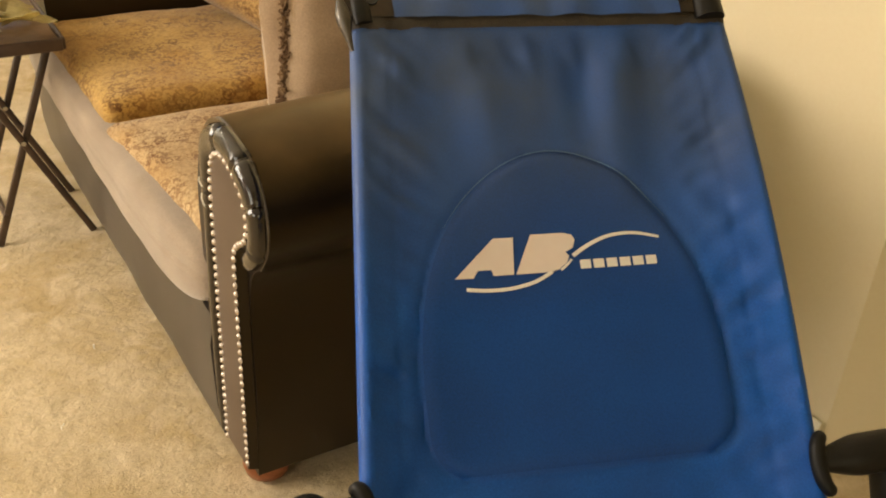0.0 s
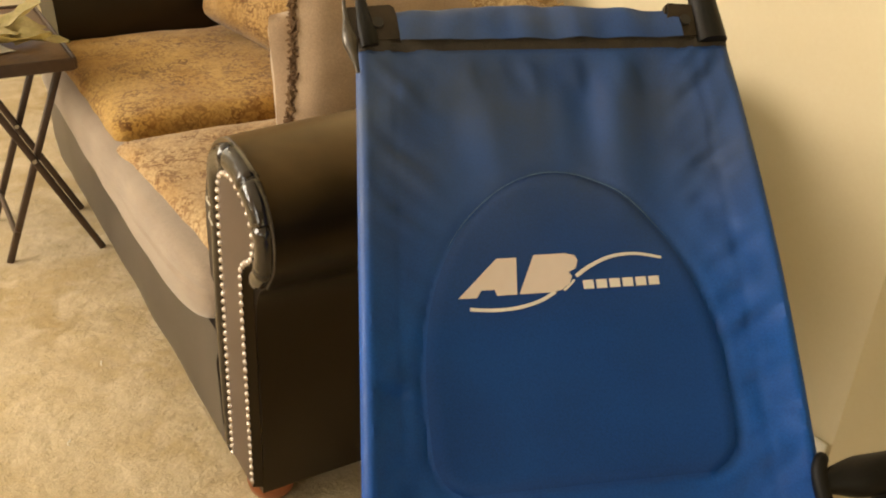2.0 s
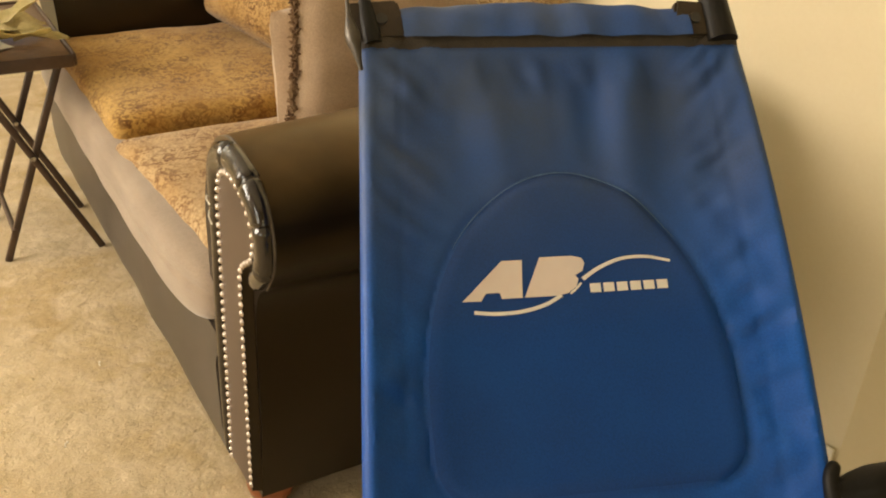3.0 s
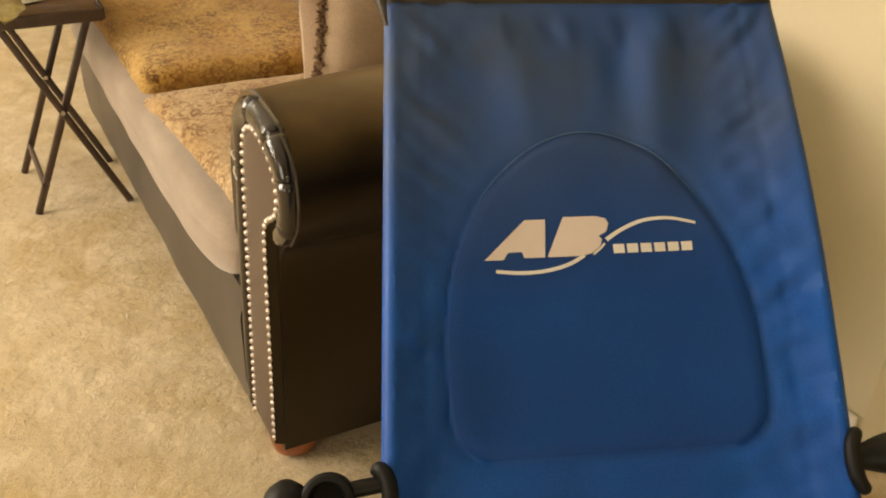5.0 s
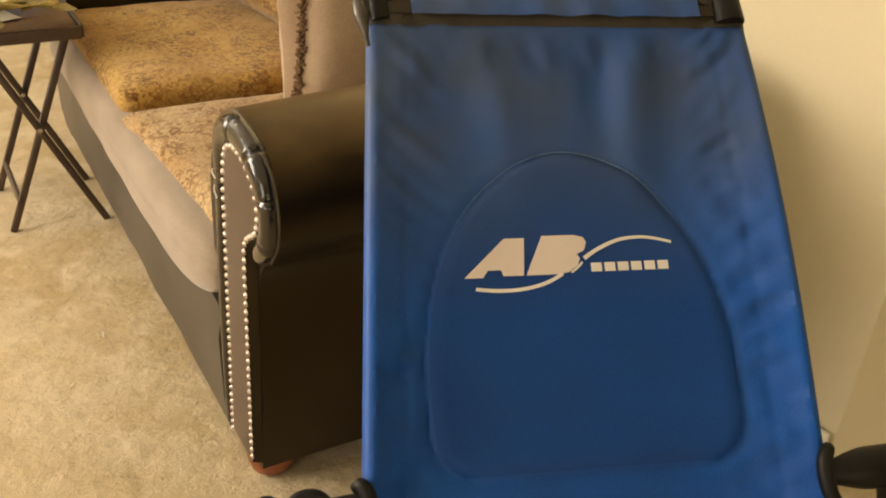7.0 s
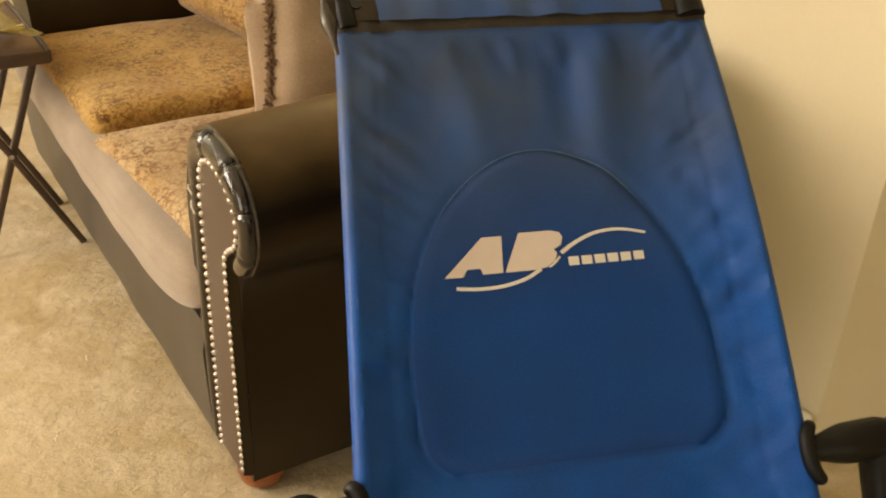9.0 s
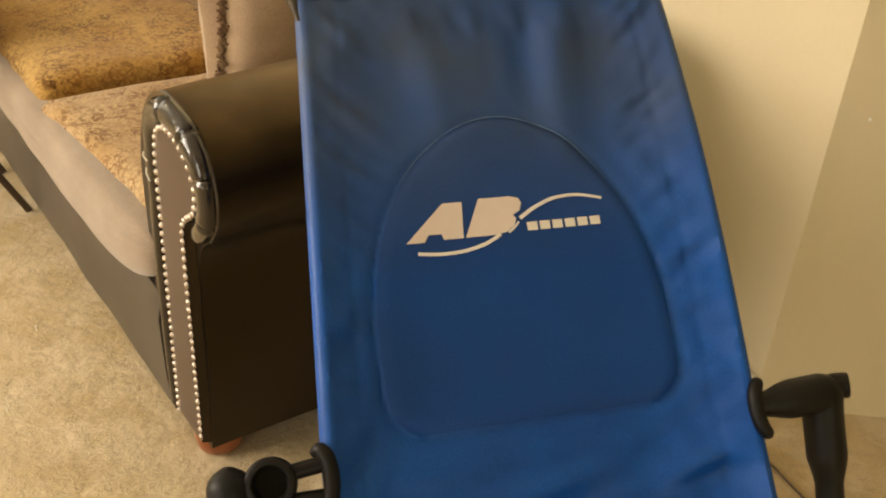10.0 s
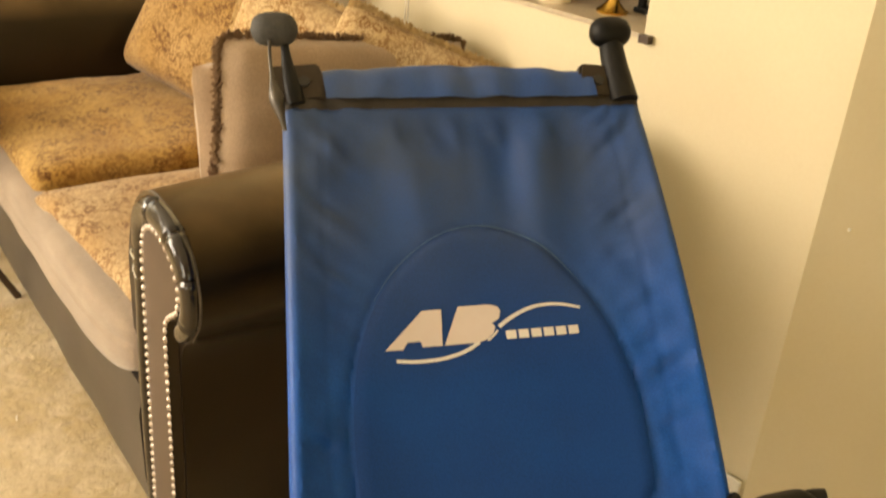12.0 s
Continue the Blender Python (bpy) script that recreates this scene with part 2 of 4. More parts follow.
M_GREEN = mat("plant_leaf", (0.09, 0.16, 0.035), 0.5, second=(0.05, 0.1, 0.02), scale=30, bump=0.1)
M_CURTAIN = mat("gold_curtain", (0.46, 0.27, 0.055), 0.8, second=(0.31, 0.175, 0.038), scale=5, fine=300, bump=0.2)
M_DARKCURTAIN = mat("dark_curtain", (0.05, 0.036, 0.02), 0.85, second=(0.04, 0.028, 0.016), scale=5, fine=300, bump=0.2)
M_CERAMIC = mat("cream_ceramic", (0.80, 0.72, 0.54), 0.18, second=(0.62, 0.5, 0.31), scale=22, bump=0.03, coat=0.5)
M_STONE = mat("ledge_laminate", (0.62, 0.53, 0.39), 0.28, second=(0.54, 0.45, 0.32), scale=12, fine=120, bump=0.04)
M_NICHE = mat("back_room_dim_tone", (0.24, 0.185, 0.12), 0.8, second=(0.19, 0.145, 0.095), scale=2, bump=0.05)
M_GLASS = bpy.data.materials.new("window_glass")
M_GLASS.use_nodes = True
M_GLASS.node_tree.nodes["Principled BSDF"].inputs["Transmission Weight"].default_value = 1.0
M_GLASS.node_tree.nodes["Principled BSDF"].inputs["Roughness"].default_value = 0.02


# ---- mesh helpers ----
def part(name, bm, material, parent=None, label="", smooth=True):
    me = bpy.data.meshes.new(name)
    bmesh.ops.recalc_face_normals(bm, faces=bm.faces)
    bm.to_mesh(me)
    bm.free()
    me.materials.append(material)
    if smooth:
        me.polygons.foreach_set("use_smooth", [True] * len(me.polygons))
        me.set_sharp_from_angle(angle=radians(50))
    ob = new(name, me)
    if parent:
        ob.parent = parent
    if label:
        tagged(ob, label)
    return ob


def thing(name, label, category, where=(0, 0, 0), turn=0.0, group=""):
    ob = new(name)
    ob.matrix_world = pose(*where, 0, 0, turn)
    return tagged(ob, label, category, group)


def box(x0, y0, z0, x1, y1, z1, bevel=0.0, seg=2, bm=None):
    bm = bm or bmesh.new()
    got = bmesh.ops.create_cube(bm, size=1.0)["verts"]
    for v in got:
        v.co = Vector(((x0 + x1) / 2 + v.co.x * (x1 - x0), (y0 + y1) / 2 + v.co.y * (y1 - y0), (z0 + z1) / 2 + v.co.z * (z1 - z0)))
    if bevel:
        edges = list({e for v in got for e in v.link_edges})
        bmesh.ops.bevel(bm, geom=edges, offset=bevel, segments=seg, profile=0.5, affect="EDGES")
    return bm


def spline(points, per=8, closed=False):
    """A smooth line through the points."""
    p = [Vector(q) for q in points]
    n, out = len(p), []
    for i in range(n if closed else n - 1):
        a, b, c, d = (p[(i - 1) % n], p[i], p[(i + 1) % n], p[(i + 2) % n]) if closed else (p[max(i - 1, 0)], p[i], p[i + 1], p[min(i + 2, n - 1)])
        for k in range(per):
            t = k / per
            out.append(0.5 * (2 * b + (c - a) * t + (2 * a - 5 * b + 4 * c - d) * t * t + (3 * b - a - 3 * c + d) * t**3))
    return out if closed else out + [p[-1]]


def resample(line, step):
    out, left = [line[0].copy()], step
    for a, b in zip(line, line[1:]):
        far, at = (b - a).length, 0.0
        while far - at >= left:
            at += left
            out.append(a.lerp(b, at / far))
            left = step
        left -= far - at
    return out


def sweep(line, radius, sides=12, bm=None, flat=None):
    """A closed tube along a line; radius is a number or a function of 0..1; flat = (axis, factor) squashes it."""
    bm = bm or bmesh.new()
    n, rings, ref = len(line), [], None
    for i, p in enumerate(line):
        d = (line[min(i + 1, n - 1)] - line[max(i - 1, 0)]).normalized()
        if ref is None:
            ref = d.orthogonal().normalized()
        ref = (ref - d * ref.dot(d)).normalized()
        side = d.cross(ref)
        r = radius(i / (n - 1)) if callable(radius) else radius
        ring = []
        for k in range(sides):
            a = 2 * math.pi * k / sides
            o = (ref * math.cos(a) + side * math.sin(a)) * r
            if flat:
                o -= flat[0] * o.dot(flat[0]) * (1 - flat[1])
            ring.append(bm.verts.new(p + o))
        rings.append(ring)
    for a, b in zip(rings, rings[1:]):
        for k in range(sides):
            bm.faces.new((a[k], a[(k + 1) % sides], b[(k + 1) % sides], b[k]))
    bm.faces.new(rings[0][::-1])
    bm.faces.new(rings[-1])
    return bm


def lathe(profile, sides=20, bm=None, at=(0, 0, 0)):
    """Turned shape from (radius, height) pairs."""
    bm = bm or bmesh.new()
    rings = [[bm.verts.new((at[0] + r * math.cos(2 * math.pi * k / sides), at[1] + r * math.sin(2 * math.pi * k / sides), at[2] + z)) for k in range(sides)] for r, z in profile]
    for a, b in zip(rings, rings[1:]):
        for k in range(sides):
            bm.faces.new((a[k], a[(k + 1) % sides], b[(k + 1) % sides], b[k]))
    bm.faces.new(rings[0][::-1])
    bm.faces.new(rings[-1])
    return bm


def soft_box(w, d, h, power=4.0, crown=0.0, wobble=0.004, seed=0.0, cuts=14):
    """An upholstered block centred on its origin: rounded edges, slightly crowned and uneven."""
    bm = bmesh.new()
    bmesh.ops.create_cube(bm, size=2.0)
    bmesh.ops.subdivide_edges(bm, edges=bm.edges[:], cuts=cuts, use_grid_fill=True)
    for v in bm.verts:
        c = v.co
        m = max(abs(c.x), abs(c.y), abs(c.z))
        k = m / (abs(c.x) ** power + abs(c.y) ** power + abs(c.z) ** power) ** (1 / power)
        c = c * k * 1.0
        bulge = crown * (1 - min(1, abs(c.x)) ** 2) * (1 - min(1, abs(c.y)) ** 2)
        p = Vector((c.x * w / 2, c.y * d / 2, c.z * h / 2 + bulge * (1 if c.z > 0 else -0.2)))
        v.co = p + Vector((1, 1, 1)) * 0 + c.normalized() * wobble * noise.noise(p * 9 + Vector((seed, 0, seed)))
    return bm


def slab_cushion(w, d, h, r, crown, seed, cuts=28):
    """A boxed seat cushion: square corners, rolled edges, slightly crowned and dented."""
    bm = bmesh.new()
    bmesh.ops.create_cube(bm, size=2.0)
    bmesh.ops.subdivide_edges(bm, edges=bm.edges[:], cuts=cuts, use_grid_fill=True)
    for v in bm.verts:
        c = v.co
        p = Vector((c.x * w / 2, c.y * d / 2, c.z * h / 2))
        core = Vector((max(-w / 2 + r, min(w / 2 - r, p.x)), max(-d / 2 + r, min(d / 2 - r, p.y)), max(-h / 2 + r, min(h / 2 - r, p.z))))
        if (p - core).length > 1e-6:
            p = core + (p - core).normalized() * r
        bulge = crown * (1 - c.x**4) * (1 - c.y**4) * (1 if c.z > 0 else 0)
        v.co = p + Vector((0, 0, bulge + (0.006 * noise.noise(p * 7 + Vector((seed, 0, 0))) if c.z > 0 else 0))) + c.normalized() * 0.003 * noise.noise(p * 22)
    return bm


def pillow(w, h, thick, seed=0.0, n=22):
    """A throw pillow in the xz plane: pinched corners, full middle, creases towards the seams."""
    bm = bmesh.new()
    sides = []
    for sgn in (1, -1):
        rows = []
        for i in range(n + 1):
            row = []
            for j in range(n + 1):
                u, v = 2 * i / n - 1, 2 * j / n - 1
                pinch = 1 - 0.07 * (1 - abs(u) ** 2) * abs(v) ** 3
                pinch2 = 1 - 0.07 * (1 - abs(v) ** 2) * abs(u) ** 3
                pull = 1 - 0.07 * abs(u * v) ** 4
                pinch, pinch2 = pinch * pull, pinch2 * pull
                t = (max(0, 1 - u**4) * max(0, 1 - v**4)) ** 0.45
                crease = 0.010 * noise.noise(Vector((u * 3 + seed, v * 3, sgn * 2.0))) * t
                row.append(bm.verts.new((u * w / 2 * pinch2, sgn * (thick / 2 * t + crease), v * h / 2 * pinch)))
            rows.append(row)
        for a, b in zip(rows, rows[1:]):
            for j in range(n):
                bm.faces.new((a[j], b[j], b[j + 1], a[j + 1]))
        sides.append(rows)
    bmesh.ops.remove_doubles(bm, verts=bm.verts, dist=0.0005)
    return bm


def fringe(line, length, count, seed, down=Vector((0, 0, -1)), spread=0.6):
    """Many short curled threads along a line."""
    rng = random.Random(seed)
    bm = bmesh.new()
    pts = resample(line, sum((b - a).length for a, b in zip(line, line[1:])) / count)
    for p in pts:
        for _ in range(3):
            d = (down + Vector((rng.uniform(-1, 1), rng.uniform(-1, 1), rng.uniform(-1, 1))) * spread).normalized()
            l = length * rng.uniform(0.6, 1.2)
            bend = Vector((rng.uniform(-1, 1), rng.uniform(-1, 1), rng.uniform(-1, 1))) * l * 0.3
            q = p + Vector((rng.uniform(-1, 1), rng.uniform(-1, 1), rng.uniform(-1, 1))) * 0.004
            sweep([q, q + d * l * 0.5 + bend, q + d * l], 0.0021, 4, bm)
    return bm


# ---- the room ----
CORNER = Vector((0.985, -0.285, 0))
ALONG = Vector((-0.0875, 0.9962, 0))      # the wall behind the sofa
RIGHT = Vector((0.755, -0.656, 0))        # the wall beyond the outer corner
HIGH = 2.4


def slab(bm, p, d, a, b, z0, z1, thick):
    """A piece of wall from a to b metres along d from p, its thickness away from the room."""
    n = Vector((d.y, -d.x, 0)) * thick
    low = [p + d * a, p + d * b, p + d * b + n, p + d * a + n]
    v = [bm.verts.new((q.x, q.y, z)) for z in (z0, z1) for q in low]
    for f in ((0, 1, 2, 3), (7, 6, 5, 4), (0, 4, 5, 1), (1, 5, 6, 2), (2, 6, 7, 3), (3, 7, 4, 0)):
        bm.faces.new([v[k] for k in f])


floor = part("floor", box(-3.0, -3.2, -0.1, 3.0, 3.0, 0.0), M_CARPET, smooth=False)
tagged(floor, "worn beige cut-pile carpet with faint stains", "carpet", kind="structure")
ceiling = part("ceiling", box(-3.0, -3.2, HIGH, 3.0, 3.0, HIGH + 0.1), M_CEIL, smooth=False)
tagged(ceiling, "plain off-white ceiling", "ceiling", kind="structure")

NEAR, FARJAMB, SILL, HEAD = 0.415, 1.10, 0.852, 1.55      # opening, metres along ALONG from CORNER
bm = bmesh.new()
slab(bm, CORNER, ALONG, 0, NEAR, 0, HIGH, 0.12)
slab(bm, CORNER, ALONG, NEAR, FARJAMB, 0, SILL - 0.010, 0.12)
slab(bm, CORNER, ALONG, NEAR, FARJAMB, HEAD, HIGH, 0.12)
slab(bm, CORNER + ALONG * FARJAMB, Vector((0.04, 0.9992, 0)), 0, 1.93, 0, HIGH, 0.12)
wall_sofa = part("wall_east", bm, M_WALL, smooth=False)
tagged(wall_sofa, "cream painted wall with an open ledge behind the sofa", "wall", kind="structure")
bm = bmesh.new()
slab(bm, CORNER + RIGHT * 1.68, -RIGHT, 0, 1.68, 0, HIGH, 0.1198)
tagged(part("wall_corner", bm, M_WALL, smooth=False), "cream painted wall past an outer corner", "wall", kind="structure")
tagged(part("wall_side", box(2.25, -3.078, 0, 2.37, -1.37, HIGH), M_WALL, smooth=False), "plain cream painted wall", "wall", kind="structure")


def wall_with_window(name, lo, hi, axis, at, thick, a, b, z0, z1, paint=M_WALL, label="cream painted wall with a window opening"):
    bm = bmesh.new()
    for p, q, r, s in ((lo, a, 0, HIGH), (b, hi, 0, HIGH), (a, b, 0, z0), (a, b, z1, HIGH)):
        if axis == "x":
            box(at, p, r, at + thick, q, s, bm=bm)
        else:
            box(p, at, r, q, at + thick, s, bm=bm)
    tagged(part(name, bm, paint, smooth=False), label, "wall", kind="structure")


wall_with_window("wall_west", -0.35, 2.7, "x", -2.72, 0.12, 0.35, 2.15, 0.8, 2.1)
wall_with_window("wall_west_near", -3.08, -0.35, "x", -2.72, 0.12, -1.95, -0.65, 0.55, 1.75)
# Out of view; its ochre colour sends yellow bounce onto the right wall.
wall_with_window("wall_south", -2.72, 2.37, "y", -3.2, 0.12, -1.2, 0.2, 0.35, 1.55, M_BOUNCEWALL, "unseen closing wall with a low window opening, ochre to tint the bounce light")
wall_with_window("wall_north", -2.6, 1.15, "y", 2.7, 0.12, -1.6, 0.3, 0.85, 2.1)


def window(name, where, turn, w, h):
    root = thing(name, "white framed window letting in daylight", "window", where, turn)
    root["kind"] = "structure"
    for n, c in (("frame_side", (-w / 2, -w / 2 + 0.05, 0, h)), ("frame_side", (w / 2 - 0.05, w / 2, 0, h)), ("frame_rail", (-w / 2 + 0.05, w / 2 - 0.05, 0, 0.05)), ("frame_rail", (-w / 2 + 0.05, w / 2 - 0.05, h - 0.05, h)), ("mullion", (-0.02, 0.02, 0.05, h - 0.05))):
        part(n, box(c[0], -0.03, c[2], c[1], 0.03, c[3], 0.006), M_WHITE, root)
    for s in (-1, 1):
        pane = part("pane", box(min(s * 0.02, s * (w / 2 - 0.05)), -0.003, 0.05, max(s * 0.02, s * (w / 2 - 0.05)), 0.003, h - 0.05), M_GLASS, root, smooth=False)
        pane.visible_shadow = False


window("window_1", (-2.66, 1.25, 0.8), 90, 1.8, 1.3)
window("window_3", (-2.66, -1.3, 0.55), 90, 1.3, 1.2)
# Unseen window added round the south fill lamp.
window("window_4", (-0.5, -3.14, 0.35), 0, 1.4, 1.2)
window("window_2", (-0.65, 2.76, 0.85), 0, 1.9, 1.25)

# ---- ledge in the wall opening and what stands on it ----
def on_wall(a, depth, z):
    """A place a metres along the sofa wall, depth metres into the opening."""
    return CORNER + ALONG * a + Vector((ALONG.y, -ALONG.x, 0)) * depth + Vector((0, 0, z))


bm = bmesh.new()
slab(bm, CORNER - Vector((ALONG.y, -ALONG.x, 0)) * 0.006, ALONG, NEAR + 0.001, FARJAMB - 0.001, SILL - 0.009, SILL, 0.426)
bmesh.ops.bevel(bm, geom=bm.edges[:], offset=0.004, segments=2, affect="EDGES")
ledge = part("ledge", bm, M_STONE, smooth=True)
tagged(ledge, "glossy cream laminate ledge cap in the wall opening", "ledge", kind="structure")
# short end of the old cap standing proud beside the opening
bm = bmesh.new()
slab(bm, CORNER - Vector((ALONG.y, -ALONG.x, 0)) * 0.016, ALONG, NEAR - 0.022, NEAR + 0.0005, SILL - 0.014, SILL + 0.001, 0.0155)
tagged(part("ledge_trim", bm, M_DARKWOOD), "small dark broken end of the ledge cap", "trim", kind="structure")
# Shallow backdrop for the dark room beyond; its dimness is painted in brown.
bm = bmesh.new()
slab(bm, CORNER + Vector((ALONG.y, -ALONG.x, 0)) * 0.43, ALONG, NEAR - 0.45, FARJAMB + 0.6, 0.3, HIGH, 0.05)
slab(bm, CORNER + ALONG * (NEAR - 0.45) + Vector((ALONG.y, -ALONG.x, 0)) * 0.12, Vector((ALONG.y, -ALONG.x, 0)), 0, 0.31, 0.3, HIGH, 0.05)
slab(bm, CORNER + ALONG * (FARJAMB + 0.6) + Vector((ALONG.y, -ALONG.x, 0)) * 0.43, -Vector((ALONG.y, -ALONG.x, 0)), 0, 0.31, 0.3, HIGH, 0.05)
tagged(part("wall_back_room", bm, M_NICHE, smooth=False), "shallow brown backdrop behind the opening, the back room's dimness put into its colour", "wall", kind="structure")
for a, w, m in ((0.98, 0.05, M_DARKWOOD), (0.80, 0.09, M_DARKCURTAIN), (0.60, 0.06, M_DARKWOOD)):
    bm = bmesh.new()
    slab(bm, CORNER + Vector((ALONG.y, -ALONG.x, 0)) * 0.40, ALONG, a, a + w, SILL, HEAD + 0.2, 0.029)
    tagged(part("door_post", bm, m), "dark upright post behind the ledge", "trim", kind="structure")


def candlestick(where, h):
    root = thing("candlestick", "polished brass candlestick standing on the ledge", "candlestick", where, group="candlesticks on the ledge")
    part("base", lathe([(0.001, 0), (0.032, 0), (0.034, 0.005), (0.025, 0.011), (0.014, 0.022), (0.010, 0.03)]), M_GOLD, root)
    part("stem", lathe([(0.010, 0.03), (0.016, 0.04), (0.009, 0.052), (0.008, h * 0.55), (0.014, h * 0.6), (0.008, h * 0.66), (0.009, h - 0.03)]), M_GOLD, root)
    part("cup", lathe([(0.009, h - 0.03), (0.022, h - 0.022), (0.017, h - 0.012), (0.017, h), (0.013, h), (0.012, h - 0.01)]), M_GOLD, root)


candlestick(on_wall(0.575, 0.095, SILL), 0.24)
candlestick(on_wall(0.957, 0.095, SILL), 0.20)

vase = thing("pitcher_vase", "cream glazed ceramic pitcher with a handle on the ledge", "vase", on_wall(0.71, 0.068, SILL))
part("body", lathe([(0.001, 0), (0.034, 0), (0.036, 0.008), (0.026, 0.022), (0.024, 0.034), (0.040, 0.07), (0.050, 0.11), (0.044, 0.15), (0.026, 0.18), (0.024, 0.2), (0.032, 0.22), (0.028, 0.22), (0.02, 0.2)], 24), M_CERAMIC, vase)
part("handle", sweep(spline([(0.03, -0.02, 0.19), (0.05, -0.045, 0.19), (0.06, -0.055, 0.14), (0.045, -0.04, 0.09), (0.034, -0.03, 0.08)]), 0.006, 8), M_CERAMIC, vase)

cage = thing("wire_lantern", "dark base lantern with a pale diamond wire dome", "lantern", on_wall(1.042, 0.06, SILL))
part("base", lathe([(0.001, 0), (0.052, 0), (0.052, 0.012), (0.046, 0.018), (0.048, 0.034), (0.042, 0.04)]), M_DARKWOOD, cage)
bm = bmesh.new()
for k in range(12):
    for s in (-1, 1):
        line = []
        for j in range(13):
            z, a = j / 12, 2 * math.pi * k / 12 + s * j * 0.16
            r = 0.044 * math.sqrt(max(0.02, 1 - z**3))
            line.append(Vector((r * math.cos(a), r * math.sin(a), 0.04 + 0.13 * z)))
        sweep(line, 0.0016, 5, bm)
part("wire_dome", bm, M_CHROME, cage)
part("inner_glass", lathe([(0.001, 0.041), (0.036, 0.041), (0.038, 0.1), (0.028, 0.15), (0.003, 0.162)]), M_PAPER, cage, "frosted white inner shade")

jar = thing("jar", "small white lidded jar on the ledge", "jar", on_wall(1.01, 0.20, SILL))
part("body", lathe([(0.001, 0), (0.02, 0), (0.022, 0.01), (0.022, 0.05), (0.016, 0.056)]), M_PAPER, jar)
part("lid", lathe([(0.018, 0.0565), (0.018, 0.07), (0.014, 0.074), (0.001, 0.074)]), M_WHITE, jar)

figure = thing("black_ornament", "dark curved ornament at the end of the ledge", "ornament", on_wall(0.535, 0.20, SILL))
figure.scale = (0.75, 0.75, 0.9)
part("arch", sweep(spline([(-0.05, 0.02, 0.0), (-0.045, 0.02, 0.05), (0, 0, 0.085), (0.04, -0.02, 0.05), (0.05, -0.02, 0)]), 0.013, 10), M_RUBBER, figure)
part("plinth", box(-0.07, -0.035, -0.0, 0.07, 0.035, 0.012, 0.003), M_RUBBER, figure)

cord = thing("hanging_cord", "thin white cord hanging below the ledge", "cord", on_wall(1.06, -0.05, 0))
for k, o in enumerate((0.0, 0.012)):
    part("strand", sweep([Vector((0, o, z)) for z in np.linspace(SILL - 0.025, 0.55, 12)], 0.0015, 6), M_WHITE, cord)

tag = thing("paper_scrap", "small white folded paper scrap by the wall base", "paper scrap", CORNER + ALONG * 0.022 - Vector((ALONG.y, -ALONG.x, 0)) * 0.012, 5)
bm = box(-0.004, -0.018, 0, 0.004, 0.018, 0.075, 0.002)
part("sheet", bm, M_PAPER, tag)
floor_streak = thing("floor_line", "thin dark line along the carpet by the wall", "cord")
part("dark_strip", sweep(spline([(0.90, -0.20, 0.005), (0.872, -0.40, 0.005), (0.842, -0.55, 0.005), (0.85, -0.70, 0.005), (0.88, -0.95, 0.005)], 8), 0.0022, 8), M_DARKWOOD, floor_streak)
dot = thing("wall_pin", "tiny white pin head in the wall", "pin", CORNER + RIGHT * 0.055 + Vector((RIGHT.y, -RIGHT.x, 0)) * 0.002 + Vector((0, 0, 0.62)))
part("head", lathe([(0.001, -0.003), (0.003, -0.002), (0.003, 0.002), (0.001, 0.003)], 8), M_PAPER, dot)

# ---- the sofa ----
SOFA_BACK, ARM_IN, ARM_FAR = 0.80, 0.268, 1.47
sofa = thing("sofa", "dark leather and taupe fabric loveseat with nailhead-trimmed rolled arms", "sofa")


